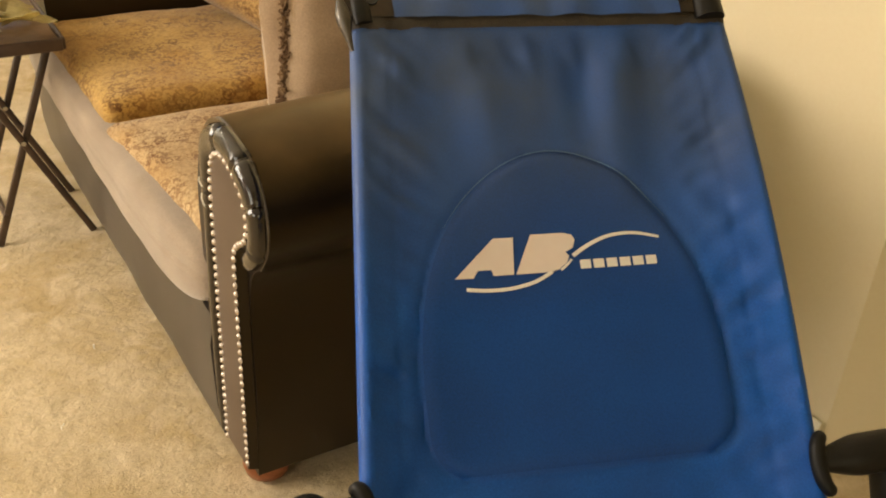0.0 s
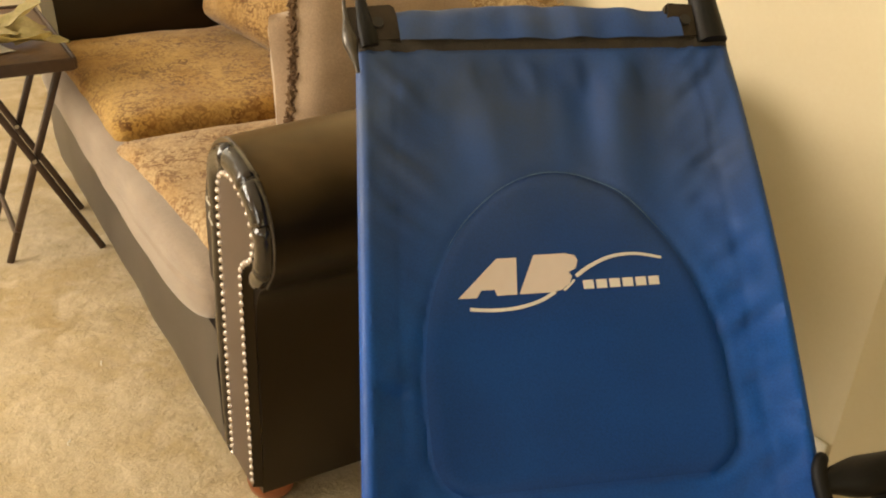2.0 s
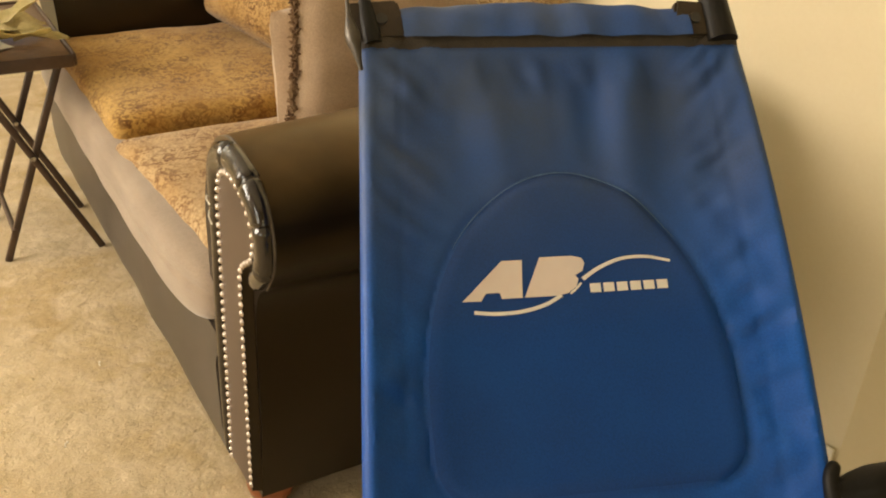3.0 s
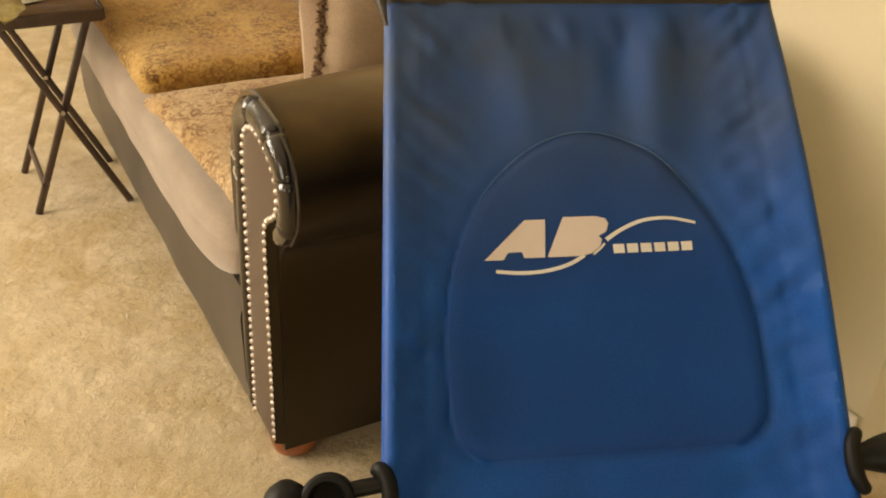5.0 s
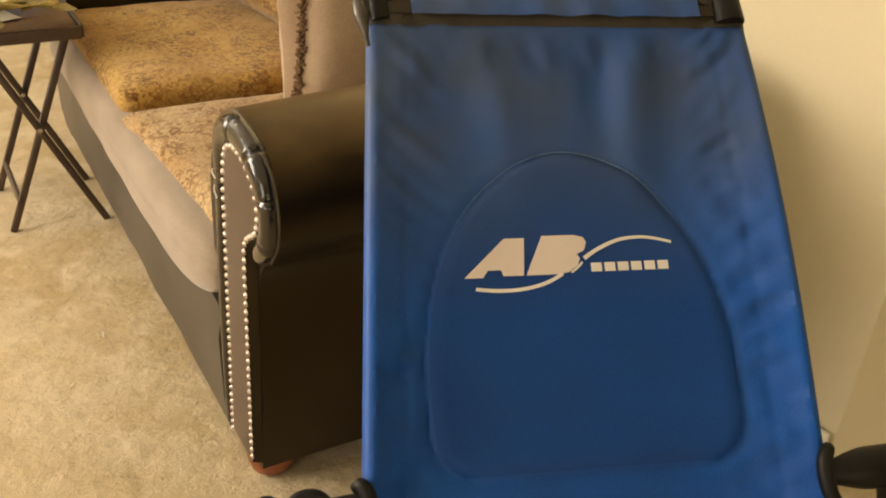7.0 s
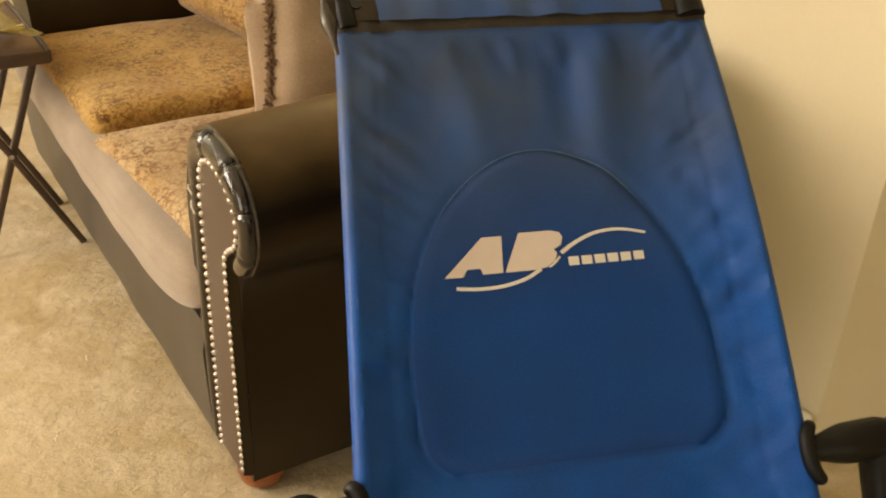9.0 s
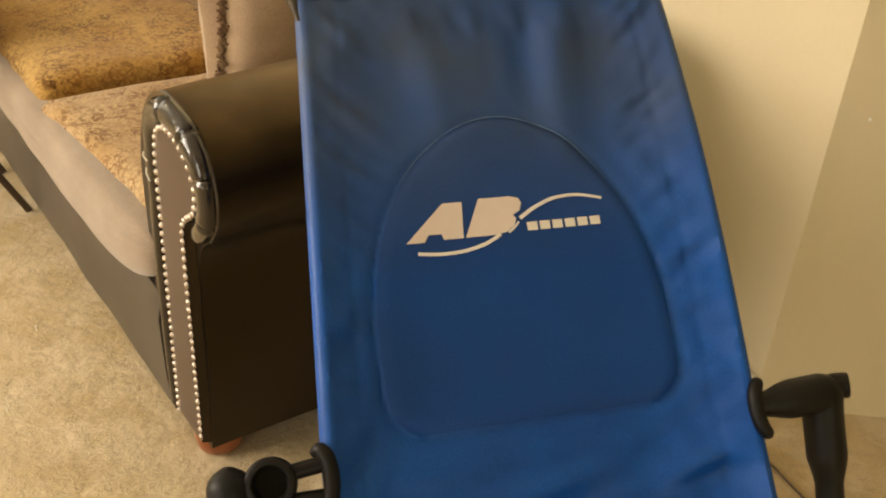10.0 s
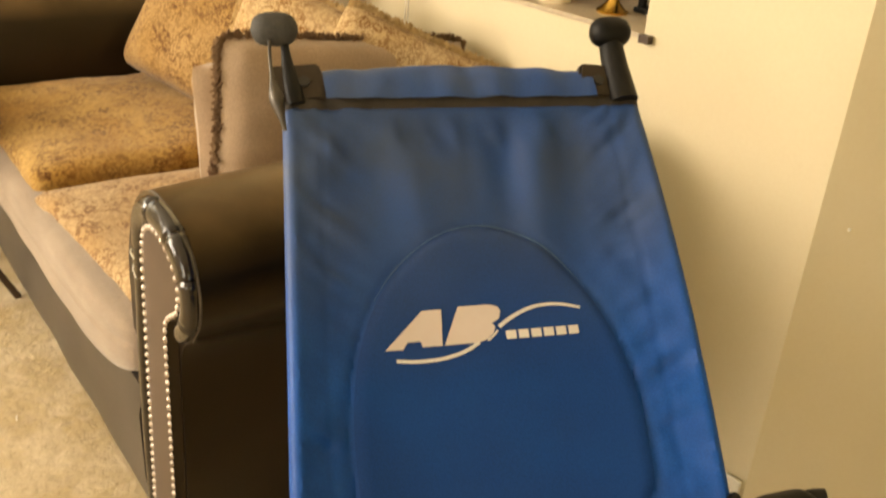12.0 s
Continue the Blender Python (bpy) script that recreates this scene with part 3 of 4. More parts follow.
def arm(mirror):
    """One rolled arm; its outer side looks along -y, its front along -x."""
    prof = spline([(0.27, 0.086), (0.272, 0.30), (0.27, 0.50), (0.258, 0.572), (0.226, 0.638), (0.174, 0.686), (0.11, 0.702), (0.048, 0.694), (-0.004, 0.666), (-0.027, 0.622), (-0.024, 0.575), (0.006, 0.528), (0.042, 0.49), (0.058, 0.42), (0.064, 0.25), (0.080, 0.086)], 6)
    bm = bmesh.new()
    rings = []
    for i in range(13):
        x = 0.004 + (SOFA_BACK - 0.03) * i / 12
        ring = []
        for p in prof:
            k = 0.004 * noise.noise(Vector((x * 5, p[0] * 7, p[1] * 7)))
            rise = 0.012 * min(1, x / 0.25) * max(0, p[1] - 0.5) / 0.2
            ring.append(bm.verts.new((x, p[0] + k, p[1] + k + rise)))
        rings.append(ring)
    for a, b in zip(rings, rings[1:]):
        for k in range(len(prof)):
            j = (k + 1) % len(prof)
            bm.faces.new((a[k], a[j], b[j], b[k]))
    bm.faces.new(rings[0])
    bm.faces.new(rings[-1][::-1])
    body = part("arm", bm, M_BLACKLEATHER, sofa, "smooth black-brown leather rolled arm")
    if mirror:
        body.matrix_local = Matrix.Translation((0.004, ARM_FAR + ARM_IN, 0)) @ Matrix.Diagonal((1, -1, 1, 1))
        return body
    # padded, pleated trim round the scroll
    ring = spline([(0.003, 0.228, 0.082), (0.003, 0.232, 0.2), (0.003, 0.222, 0.38), (0.002, 0.206, 0.50), (0.000, 0.188, 0.580), (-0.004, 0.158, 0.654), (-0.005, 0.104, 0.686), (-0.005, 0.040, 0.682), (-0.005, -0.003, 0.653), (-0.005, -0.0170, 0.610), (-0.005, -0.009, 0.566), (-0.004, 0.026, 0.528)], 14)
    pleats = (0.56, 0.665, 0.775, 0.905)

    def fat(t):
        r = 0.013 + 0.007 * min(1, max(0, (t - 0.28) / 0.2)) - 0.004 * min(1, max(0, (t - 0.7) / 0.1))
        for p in pleats:
            r -= 0.0065 * math.exp(-(((t - p) / 0.0045) ** 2)) - 0.0015 * math.exp(-(((t - p) / 0.02) ** 2))
        return r * (1 if t < 0.97 else 0.75)

    part("scroll_trim", sweep(ring, fat, 16, flat=(Vector((1, 0, 0)), 0.8)), M_TRIM, body, "glossy pleated leather trim round the scroll")
    piping = spline([(0.004, 0.140, 0.699), (0.004, 0.11, 0.705), (0.004, 0.046, 0.697), (0.004, -0.007, 0.669), (0.004, -0.030, 0.622), (0.004, -0.027, 0.573), (0.004, 0.003, 0.526)], 8)
    part("piping", sweep(piping, 0.0020, 8), M_PIPING, body)
    outline = spline([(-0.01, 0.179, 0.106), (-0.01, 0.172, 0.20), (-0.01, 0.160, 0.38), (-0.01, 0.148, 0.56), (-0.01, 0.144, 0.605), (-0.01, 0.130, 0.645), (-0.01, 0.098, 0.664), (-0.01, 0.058, 0.662), (-0.01, 0.022, 0.643), (-0.01, 0.004, 0.610), (-0.01, 0.014, 0.572), (-0.01, 0.048, 0.546), (-0.01, 0.064, 0.526), (-0.01, 0.069, 0.48), (-0.01, 0.075, 0.3), (-0.01, 0.082, 0.106)], 10)
    bm = bmesh.new()
    front = [bm.verts.new((-0.012, q.y, q.z)) for q in outline]
    rear = [bm.verts.new((0.0035, q.y + (0.008 if k < len(outline) * 0.4 else -0.008), q.z)) for k, q in enumerate(outline)]
    for k in range(len(outline)):
        j = (k + 1) % len(outline)
        bm.faces.new((front[k], rear[k], rear[j], front[j]))
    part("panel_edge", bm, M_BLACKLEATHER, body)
    bm = bmesh.new()
    bm.faces.new([bm.verts.new((-0.012, q.y, q.z)) for q in outline])
    bmesh.ops.triangulate(bm, faces=bm.faces[:])
    part("front_panel", bm, M_PANEL, body, "brown leather front panel outlined in nails")
    first = None
    for q in resample(outline, 0.0152):
        if first is None:
            bm = lathe([(0.0053, 0.0), (0.0047, 0.0020), (0.0032, 0.0036), (0.0008, 0.0043)], 10)
            first = part("nail", bm, M_BRASS, body)
            nail = first
        else:
            nail = new("nail", first.data)
            nail.parent = body
        nail.matrix_local = pose(-0.012, q.y, q.z, 0, -90, 0)
    for p, q in (((-0.0165, 0.172, 0.584), (-0.0140, 0.192, 0.590)), ((-0.0150, 0.174, 0.550), (-0.0135, 0.188, 0.566)), ((-0.0130, 0.088, 0.702), (-0.0080, 0.056, 0.7035))):
        p, q = Vector(p), Vector(q)
        part("torn_thread", sweep([p, (p + q) / 2 + Vector((-0.002, 0.002, 0.002)), q], 0.0012, 5), M_PAPER, body, "pale torn thread on the trim")
    part("foot", lathe([(0.001, 0), (0.026, 0), (0.038, 0.010), (0.043, 0.030), (0.041, 0.055), (0.037, 0.092)], 24, at=(0.052, 0.172, 0)), M_FOOT, body, "glossy orange-brown turned wooden foot")
    part("foot", lathe([(0.001, 0), (0.030, 0), (0.044, 0.012), (0.050, 0.032), (0.047, 0.058), (0.042, 0.092)], 24, at=(0.70, 0.170, 0)), M_FOOT, body)
    return body


arm(False)
arm(True)
ymid, ylen = (ARM_IN + ARM_FAR) / 2, ARM_FAR - ARM_IN
bm = bmesh.new()
for i in range(25):
    y = ARM_IN - 0.02 + (ylen + 0.30) * i / 24
    w = 0.006 * noise.noise(Vector((y * 6, 0, 3)))
    ring = [bm.verts.new((x + w, y, z)) for x, z in ((0.10, 0.05), (0.004, 0.05), (-0.004, 0.12), (-0.006, 0.25), (0.004, 0.30), (0.10, 0.30))]
    if i:
        for k in range(6):
            j = (k + 1) % 6
            bm.faces.new((last[k], last[j], ring[j], ring[k]))
    else:
        bm.faces.new(ring)
    last = ring
bm.faces.new(last[::-1])
part("front_rail", bm, M_GREYLEATHER, sofa, "grey-brown leather front rail")
bm = soft_box(0.15, ylen + 0.31, 0.128, 3.6, 0.0, 0.006, 2.0, 26)
for v in bm.verts:
    near = max(0, min(1, (0.2 - v.co.y) / 0.95)) ** 1.1
    if v.co.z < 0:
        v.co.z *= 1 + 0.70 * near
    v.co.x -= 0.004 * near * (1 if v.co.z < 0 else 0)
roll = part("rail_roll", bm, M_TAUPE, sofa, "taupe velour padded front edge")
roll.location = (0.032, ymid + 0.135, 0.378)
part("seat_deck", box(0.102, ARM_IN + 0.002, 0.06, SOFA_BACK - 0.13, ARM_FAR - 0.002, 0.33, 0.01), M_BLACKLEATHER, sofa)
bm = soft_box(0.16, ylen - 0.004, 0.62, 5, 0.0, 0.006, 5.0, 14)
back = part("back", bm, M_PANEL, sofa, "brown leather padded sofa back")
back.location = (SOFA_BACK - 0.085, ymid, 0.38)


def seat_cushion(y0, y1, z0, h, material, label, crown, depth, skew=0.0):
    """A boxed cushion; skew sets the front corner by the arm back by so many metres."""
    bm = slab_cushion(depth, y1 - y0, h, 0.028, crown, y0 * 3)
    for v in bm.verts:
        v.co.x += skew * (0.5 - v.co.y / (y1 - y0)) * (0.5 - v.co.x / depth)
    c = part("seat_cushion", bm, material)
    c.location = (0.62 - depth / 2, (y0 + y1) / 2, z0 + h / 2)
    tagged(c, label, "cushion", "sofa seat cushions")


seat_cushion(ARM_IN + 0.006, 0.815, 0.334, 0.118, M_PAIS, "tan and brown paisley seat cushion on the sofa", 0.008, 0.645, 0.05)
seat_cushion(0.822, ARM_FAR - 0.006, 0.334, 0.150, M_PAISGOLD, "plump golden brown paisley seat cushion on the sofa", 0.012, 0.630)


def back_pillow(where, turn, lean, w, h, thick, material, label, fringed, seed, sides="tlr", tip=0.0):
    root = new("pillow")
    root.matrix_world = Matrix.Translation(where) @ pose(0, 0, 0, 0, 0, turn) @ pose(0, 0, 0, lean, tip, 0)
    tagged(root, label, "pillow", "pillows on the sofa")
    part("cover", pillow(w, h, thick, seed), material, root)
    if fringed:
        a, b = w / 2 * 0.97, h / 2 * 0.97
        edges = {"t": ((-a, 0, b), (a, 0, b), (0, 0, 1)), "l": ((-a, 0, -b), (-a, 0, b), (-1, 0, 0)), "r": ((a, 0, -b), (a, 0, b), (1, 0, 0))}
        for k in sides:
            p, q, d = edges[k]
            line = [Vector(p).lerp(Vector(q), i / 30) for i in range(31)]
            for v in line:
                e = abs(v.x) / a if k == "t" else abs(v.z) / b
                v *= 1 - 0.065 * e**4
                v -= Vector(d) * 0.07 * (1 - e * e) * (w if k != "t" else h) / 2
            part("fringe", fringe(line, 0.0155, 240, seed + ord(k), Vector(d)), fringed, root, "shaggy brown fringe")


# large paisley back pillow on the far seat, light one beside it, beige ones nearest the arm
back_pillow((0.54, 1.185, 0.672), -72, -32, 0.46, 0.43, 0.16, M_PAISBROWN, "brown-gold paisley fringed back pillow leaning on the sofa back", M_GOLDFRINGE, 11, "t", 9)
back_pillow((0.57, 0.76, 0.60), -52, -14, 0.44, 0.44, 0.14, M_PAISLIGHT, "light paisley fringed pillow leaning on the sofa back", M_LEAFFRINGE, 23, "tl", 15)
back_pillow((0.570, 0.57, 0.612), 4, -4, 0.64, 0.33, 0.12, M_BEIGE, "plain beige suede pillow edged with brown fringe", M_FRINGE, 37, "tlr", 6)
back_pillow((0.465, 0.655, 0.60), 14, -4, 0.46, 0.28, 0.10, M_BEIGE, "small plain beige suede pillow behind the fringed one", None, 41)

back_pillow((0.685, 0.545, 0.585), -34, -12, 0.42, 0.40, 0.11, M_PAISLIGHT, "light paisley fringed pillow behind the beige one", M_LEAFFRINGE, 29, "t", 21)

# ---- folding tray table ----
tray = thing("folding_tray_table", "small dark walnut folding tray table beside the sofa", "tray table", (-0.115, 1.315, 0))
bm = box(-0.20, -0.25, 0.535, 0.085, 0.25, 0.55, 0.006)
part("tabletop", bm, M_TRAYTOP, tray, "smooth brown wooden top")
for c in ((-0.205, -0.256, 0.085, -0.248), (-0.205, 0.248, 0.085, 0.256)):
    part("edge_strip", box(c[0], c[1], 0.528, c[2], c[3], 0.556, 0.003), M_DARKWOOD, tray)
for c in ((-0.206, -0.247, -0.199, 0.247), (0.084, -0.247, 0.092, 0.247)):
    part("edge_strip", box(c[0], c[1], 0.528, c[2], c[3], 0.556, 0.003), M_DARKWOOD, tray)


def bar(a, b, w, t):
    """A flat wooden bar from a to b."""
    a, b = Vector(a), Vector(b)
    d = (b - a).normalized()
    bm = box(-w / 2, -t / 2, 0, w / 2, t / 2, (b - a).length, 0.003)
    bm.transform(Matrix.Translation(a) @ Vector((0, 0, 1)).rotation_difference(d).to_matrix().to_4x4())
    return bm


for y in (-0.088, 0.165):
    part("leg", bar((0.112, y - 0.009, 0.0), (-0.14, y - 0.009, 0.533), 0.017, 0.014), M_DARKWOOD, tray)
    part("leg", bar((-0.112, y + 0.009, 0.0), (0.095, y + 0.009, 0.533), 0.017, 0.014), M_DARKWOOD, tray)
    part("pivot", sweep([Vector((-0.016, y - 0.022, 0.27)), Vector((-0.016, y + 0.022, 0.27))], 0.006, 10), M_CHROME, tray)
for x, z in ((-0.085, 0.08),):
    part("stretcher", sweep([Vector((x, -0.09, z)), Vector((x, 0.165, z))], 0.007, 8), M_DARKWOOD, tray)

sheet = thing("paper_sheet", "white paper sheet lying on the tray table", "paper", (-0.235, 1.235, 0.551), 18)
bm = bmesh.new()
bmesh.ops.create_grid(bm, x_segments=16, y_segments=20, size=0.5)
for v in bm.verts:
    v.co = Vector((v.co.x * 0.15, v.co.y * 0.2, 0.004 + 0.006 * noise.noise(Vector((v.co.x * 3, v.co.y * 3, 1)))))
bmesh.ops.solidify(bm, geom=bm.faces[:], thickness=0.0006)
part("sheet", bm, M_PAPER, sheet)
spray = thing("leaf_spray", "pale yellow-green silk leaves lying on the tray table", "artificial leaves", (-0.19, 1.19, 0.556))


def leaf(length, width, seed):
    bm = bmesh.new()
    rows = []
    for i in range(9):
        t = i / 8
        w = width * math.sin(math.pi * min(1, 0.06 + 0.94 * t)) ** 0.7 * (1 + 0.15 * math.sin(t * 20 + seed))
        rows.append([bm.verts.new((t * length, s * w, 0.02 * math.sin(t * 3 + seed) * t + 0.25 * abs(s) * w + 0.004 * math.sin(9 * t + 3 * s + seed))) for s in (-1, -0.5, 0, 0.5, 1)])
    for a, b in zip(rows, rows[1:]):
        for k in range(4):
            bm.faces.new((a[k], a[k + 1], b[k + 1], b[k]))
    bmesh.ops.solidify(bm, geom=bm.faces[:], thickness=0.0008)
    return bm


rng = random.Random(5)
for k in range(13):
    o = part("leaf", leaf(rng.uniform(0.09, 0.13), rng.uniform(0.042, 0.058), k), M_LEAF, spray)
    o.matrix_local = pose(rng.uniform(-0.05, 0.05), rng.uniform(-0.1, 0.06), 0.012 + 0.003 * k, rng.uniform(-12, 12), rng.uniform(-18, 0), rng.uniform(0, 360))

# ---- far end: curtain, white casing, dark drape, plant ----
def drape(name, x0, x1, y, z0, z1, material, folds, label):
    root = thing(name, label, "curtain")
    bm = bmesh.new()
    rows = []
    for i in range(61):
        x = x0 + (x1 - x0) * i / 60
        yy = y + 0.022 * math.sin(i / 60 * folds * 2 * math.pi) + 0.006 * math.sin(i * 0.9)
        rows.append([bm.verts.new((x, yy, z)) for z in np.linspace(z0, z1, 5)])
    for a, b in zip(rows, rows[1:]):
        for k in range(4):
            bm.faces.new((a[k], a[k + 1], b[k + 1], b[k]))
    bmesh.ops.solidify(bm, geom=bm.faces[:], thickness=0.003)
    part("cloth", bm, material, root)


drape("gold_curtain", 0.31, 0.66, 2.62, 0.02, 2.2, M_CURTAIN, 5, "golden curtain hanging by the far window")
casing = thing("door_casing", "white painted upright casing on the far wall", "trim", (0.70, 2.66, 0))
casing["kind"] = "structure"
part("board", box(-0.03, -0.03, 0, 0.03, 0.03, 2.1, 0.005), M_WHITE, casing)
drape("dark_curtain", 0.745, 0.935, 2.6, 0.02, 2.2, M_DARKCURTAIN, 3, "dark brown drape beside the far casing")
stand = thing("plant_stand", "dark wooden stand behind the sofa", "stand", (0.38, 2.0, 0))
part("top", box(-0.2, -0.15, 0.48, 0.2, 0.15, 0.505, 0.005), M_DARKWOOD, stand)
for sx in (-1, 1):
    for sy in (-1, 1):
        part("leg", box(sx * 0.17 - 0.015, sy * 0.12 - 0.015, 0, sx * 0.17 + 0.015, sy * 0.12 + 0.015, 0.48, 0.003), M_DARKWOOD, stand)
plant = thing("potted_plant", "small leafy green plant on the stand", "plant", (0.36, 2.0, 0.505))
part("pot", lathe([(0.001, 0), (0.04, 0), (0.055, 0.07), (0.058, 0.075), (0.05, 0.075)], 18), M_DARKWOOD, plant)
leafmesh = None
for k in range(60):
    if leafmesh is None:
        o = part("leaf", leaf(0.07, 0.018, 1), M_GREEN, plant)
        leafmesh = o.data
    else:
        o = new("leaf", leafmesh)
        o.parent = plant
    o.matrix_local = pose(rng.uniform(-0.09, 0.09), rng.uniform(-0.06, 0.06), rng.uniform(0.07, 0.13), rng.uniform(-40, 40), rng.uniform(-70, 10), rng.uniform(0, 360))

# ---- reclined exercise lounger ----
# local axes: x across the seat, y back and up along the level, z up; origin on the floor below the lower side joints
lounger = thing("exercise_lounger", "blue nylon sling exercise lounger with black tube frame", "exercise lounger", (0.17, -0.524, 0), -20.0)
BASE_Z, LEAN = 0.505, math.atan2(0.376, 0.372)


HEM = 0.013      # radius of the rolled side edges


def padwide(s):
    t = (s - 0.10) / 0.272
    return 0.178 * max(0.0, 1 - t**2.3) ** 0.52 if s > 0.1 else 0.178 + 0.02 * (s - 0.1)


PAD = []
for i in range(41):
    s = 0.058 + (0.372 - 0.058) * math.sin(i / 40 * math.pi / 2)
    PAD.append((padwide(s), s))
PAD = [(0.127 + 0.050 * math.sin(a), 0.058 - 0.048 * math.cos(a)) for a in np.linspace(0, math.pi / 2, 7)[:-1]] + PAD
PAD = np.array(PAD + [(-u, s) for u, s in PAD[::-1]]) * (1.01, 1.01) + (0.004, 0.004)
PAD_NEXT = np.roll(PAD, -1, axis=0)


def pad_distance(u, s):
    """Metres inside (+) or outside (-) the sewn pad's outline."""
    p, d = np.array((u, s)), PAD_NEXT - PAD
    t = np.clip(((p - PAD) * d).sum(1) / ((d * d).sum(1) + 1e-12), 0, 1)
    far = float(np.sqrt(((PAD + t[:, None] * d - p) ** 2).sum(1).min()))
    cross = (PAD[:, 1] > s) != (PAD_NEXT[:, 1] > s)
    x = PAD[:, 0] + (s - PAD[:, 1]) / (d[:, 1] + 1e-12) * d[:, 0]
    return far if (cross & (u < x)).sum() % 2 else -far


def span(s):
    """The sling's left and right edges."""
    t = min(1, max(0, s) / 0.53)
    return -0.254 + 0.034 * t, 0.257 - 0.010 * t**3 + 0.006 * math.sin(math.pi * t)


def relief(u, s, inside=None):
    """Height of the cloth over the plane of the tubes."""
    lo, hi = span(s)
    lo, hi = lo + HEM, hi - HEM
    q = min(1, abs(2 * (u - lo) / (hi - lo) - 1))
    h = -0.041 * (1 - q**5.0) * min(1, max(0, (0.535 - s) / 0.22)) ** 0.7
    d = pad_distance(u, s) if inside is None else inside
    h += 0.0045 * min(1, max(0, d / 0.014)) ** 0.6 if d > 0 else 0.0
    h -= 0.0045 * math.exp(-((d / 0.0050) ** 2))
    # long soft folds hanging from the top hem, sharper tucks right under it
    top = max(0, (s - 0.29) / 0.25) * min(1, max(0, (0.530 - s) / 0.04))
    h += 0.030 * top * noise.noise(Vector((u * 17 + 2, s * 4.5 + u * 3, 1.0))) * (1 - q**6)
    h += 0.012 * top * math.exp(-(((u + 0.08) / 0.05) ** 2 + ((s - 0.42) / 0.05) ** 2))
    h += 0.012 * top * math.exp(-(((u - 0.085) / 0.022) ** 2)) - 0.014 * top * math.exp(-(((u - 0.05) / 0.02) ** 2 + ((s - 0.44) / 0.06) ** 2))
    tuck = math.exp(-(((s - 0.500) / 0.022) ** 2)) * (1 - q**8) * min(1, max(0, (0.524 - s) / 0.02))
    h += 0.011 * tuck * noise.noise(Vector((u * 44 + s * 14, s * 9, 6.0)))
    # puckers running in from the side hems, slanting down towards the middle
    edge = max(0, (q - 0.58) / 0.42) * (1 - q**7) * 1.6 * min(1, max(0, -d / 0.025))
    run = s + (0.25 + 1.2 * max(0, s)) * (hi - abs(u))
    size = max(0, 0.5 + 1.1 * noise.noise(Vector((s * 7, 2.0 if u > 0 else 5.0, 3.0))))
    h += 0.0032 * edge * size * math.sin(run * 190 + 5.0 * noise.noise(Vector((s * 16, u * 8, 2.0))))
    h += 0.0110 * edge * noise.noise(Vector((u * 6, run * 40, 4.0)))
    h += 0.0070 * edge * noise.noise(Vector((u * 12, s * 20 + abs(u) * 24, 8.0)))
    seam = min(u - lo, hi - u)
    h -= 0.0022 * math.exp(-(((seam - 0.034) / 0.0028) ** 2))
    # slack folds across the cloth below the pad
    slack = math.exp(-(((s + 0.055) / 0.05) ** 2))
    h += 0.016 * slack * noise.noise(Vector((u * 5 + 1, (s - 0.22 * u) * 26, 3.0))) * (1 - q**10)
    low = max(0, (0.05 - s) / 0.1)
    h += 0.004 * low * noise.noise(Vector((u * 16 + 5, s * 14, 7.0)))
    return h


def place(u, s, h):
    """The place of a point s metres up the sling; below its lower joints the sling bends forward into the seat."""
    if s >= -0.10:
        y, z, a = s * math.cos(LEAN), s * math.sin(LEAN), LEAN
    else:
        y, z, a = -0.10 * math.cos(LEAN), -0.10 * math.sin(LEAN), LEAN
        left, R = -0.10 - s, 0.16
        turn = min(left / R, LEAN + radians(8))
        for _ in range(12):
            a -= turn / 12
            y -= math.cos(a) * R * turn / 12
            z -= math.sin(a) * R * turn / 12
        rest = left - turn * R
        y -= math.cos(a) * rest
        z -= math.sin(a) * rest
    return Vector((u, y - math.sin(a) * h, BASE_Z + z + math.cos(a) * h))


def sling(s0, s1, nu, ns, edges=span, wrap=True):
    bm = bmesh.new()
    rows = []
    for j in range(ns + 1):
        s = s0 + (s1 - s0) * j / ns
        row, (lo, hi), r = [], edges(s), HEM
        if wrap:
            for a in (-150, -110, -75, -45, -18):
                row.append(bm.verts.new(place(lo + r + r * math.sin(radians(a)), s, -r + r * math.cos(radians(a)))))
        for i in range(nu + 1):
            u = lo + r + (hi - lo - 2 * r) * i / nu
            row.append(bm.verts.new(place(u, s, relief(u, s))))
        if wrap:
            for a in (18, 45, 75, 110, 150):
                row.append(bm.verts.new(place(hi - r + r * math.sin(radians(a)), s, -r + r * math.cos(radians(a)))))
        rows.append(row)
    for a, b in zip(rows, rows[1:]):
        for k in range(len(a) - 1):
            bm.faces.new((a[k], a[k + 1], b[k + 1], b[k]))
    return bm


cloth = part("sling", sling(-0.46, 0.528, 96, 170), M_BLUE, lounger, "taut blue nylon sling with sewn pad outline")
sol = cloth.modifiers.new("thickness", "SOLIDIFY")
sol.thickness, sol.offset = 0.002, -1
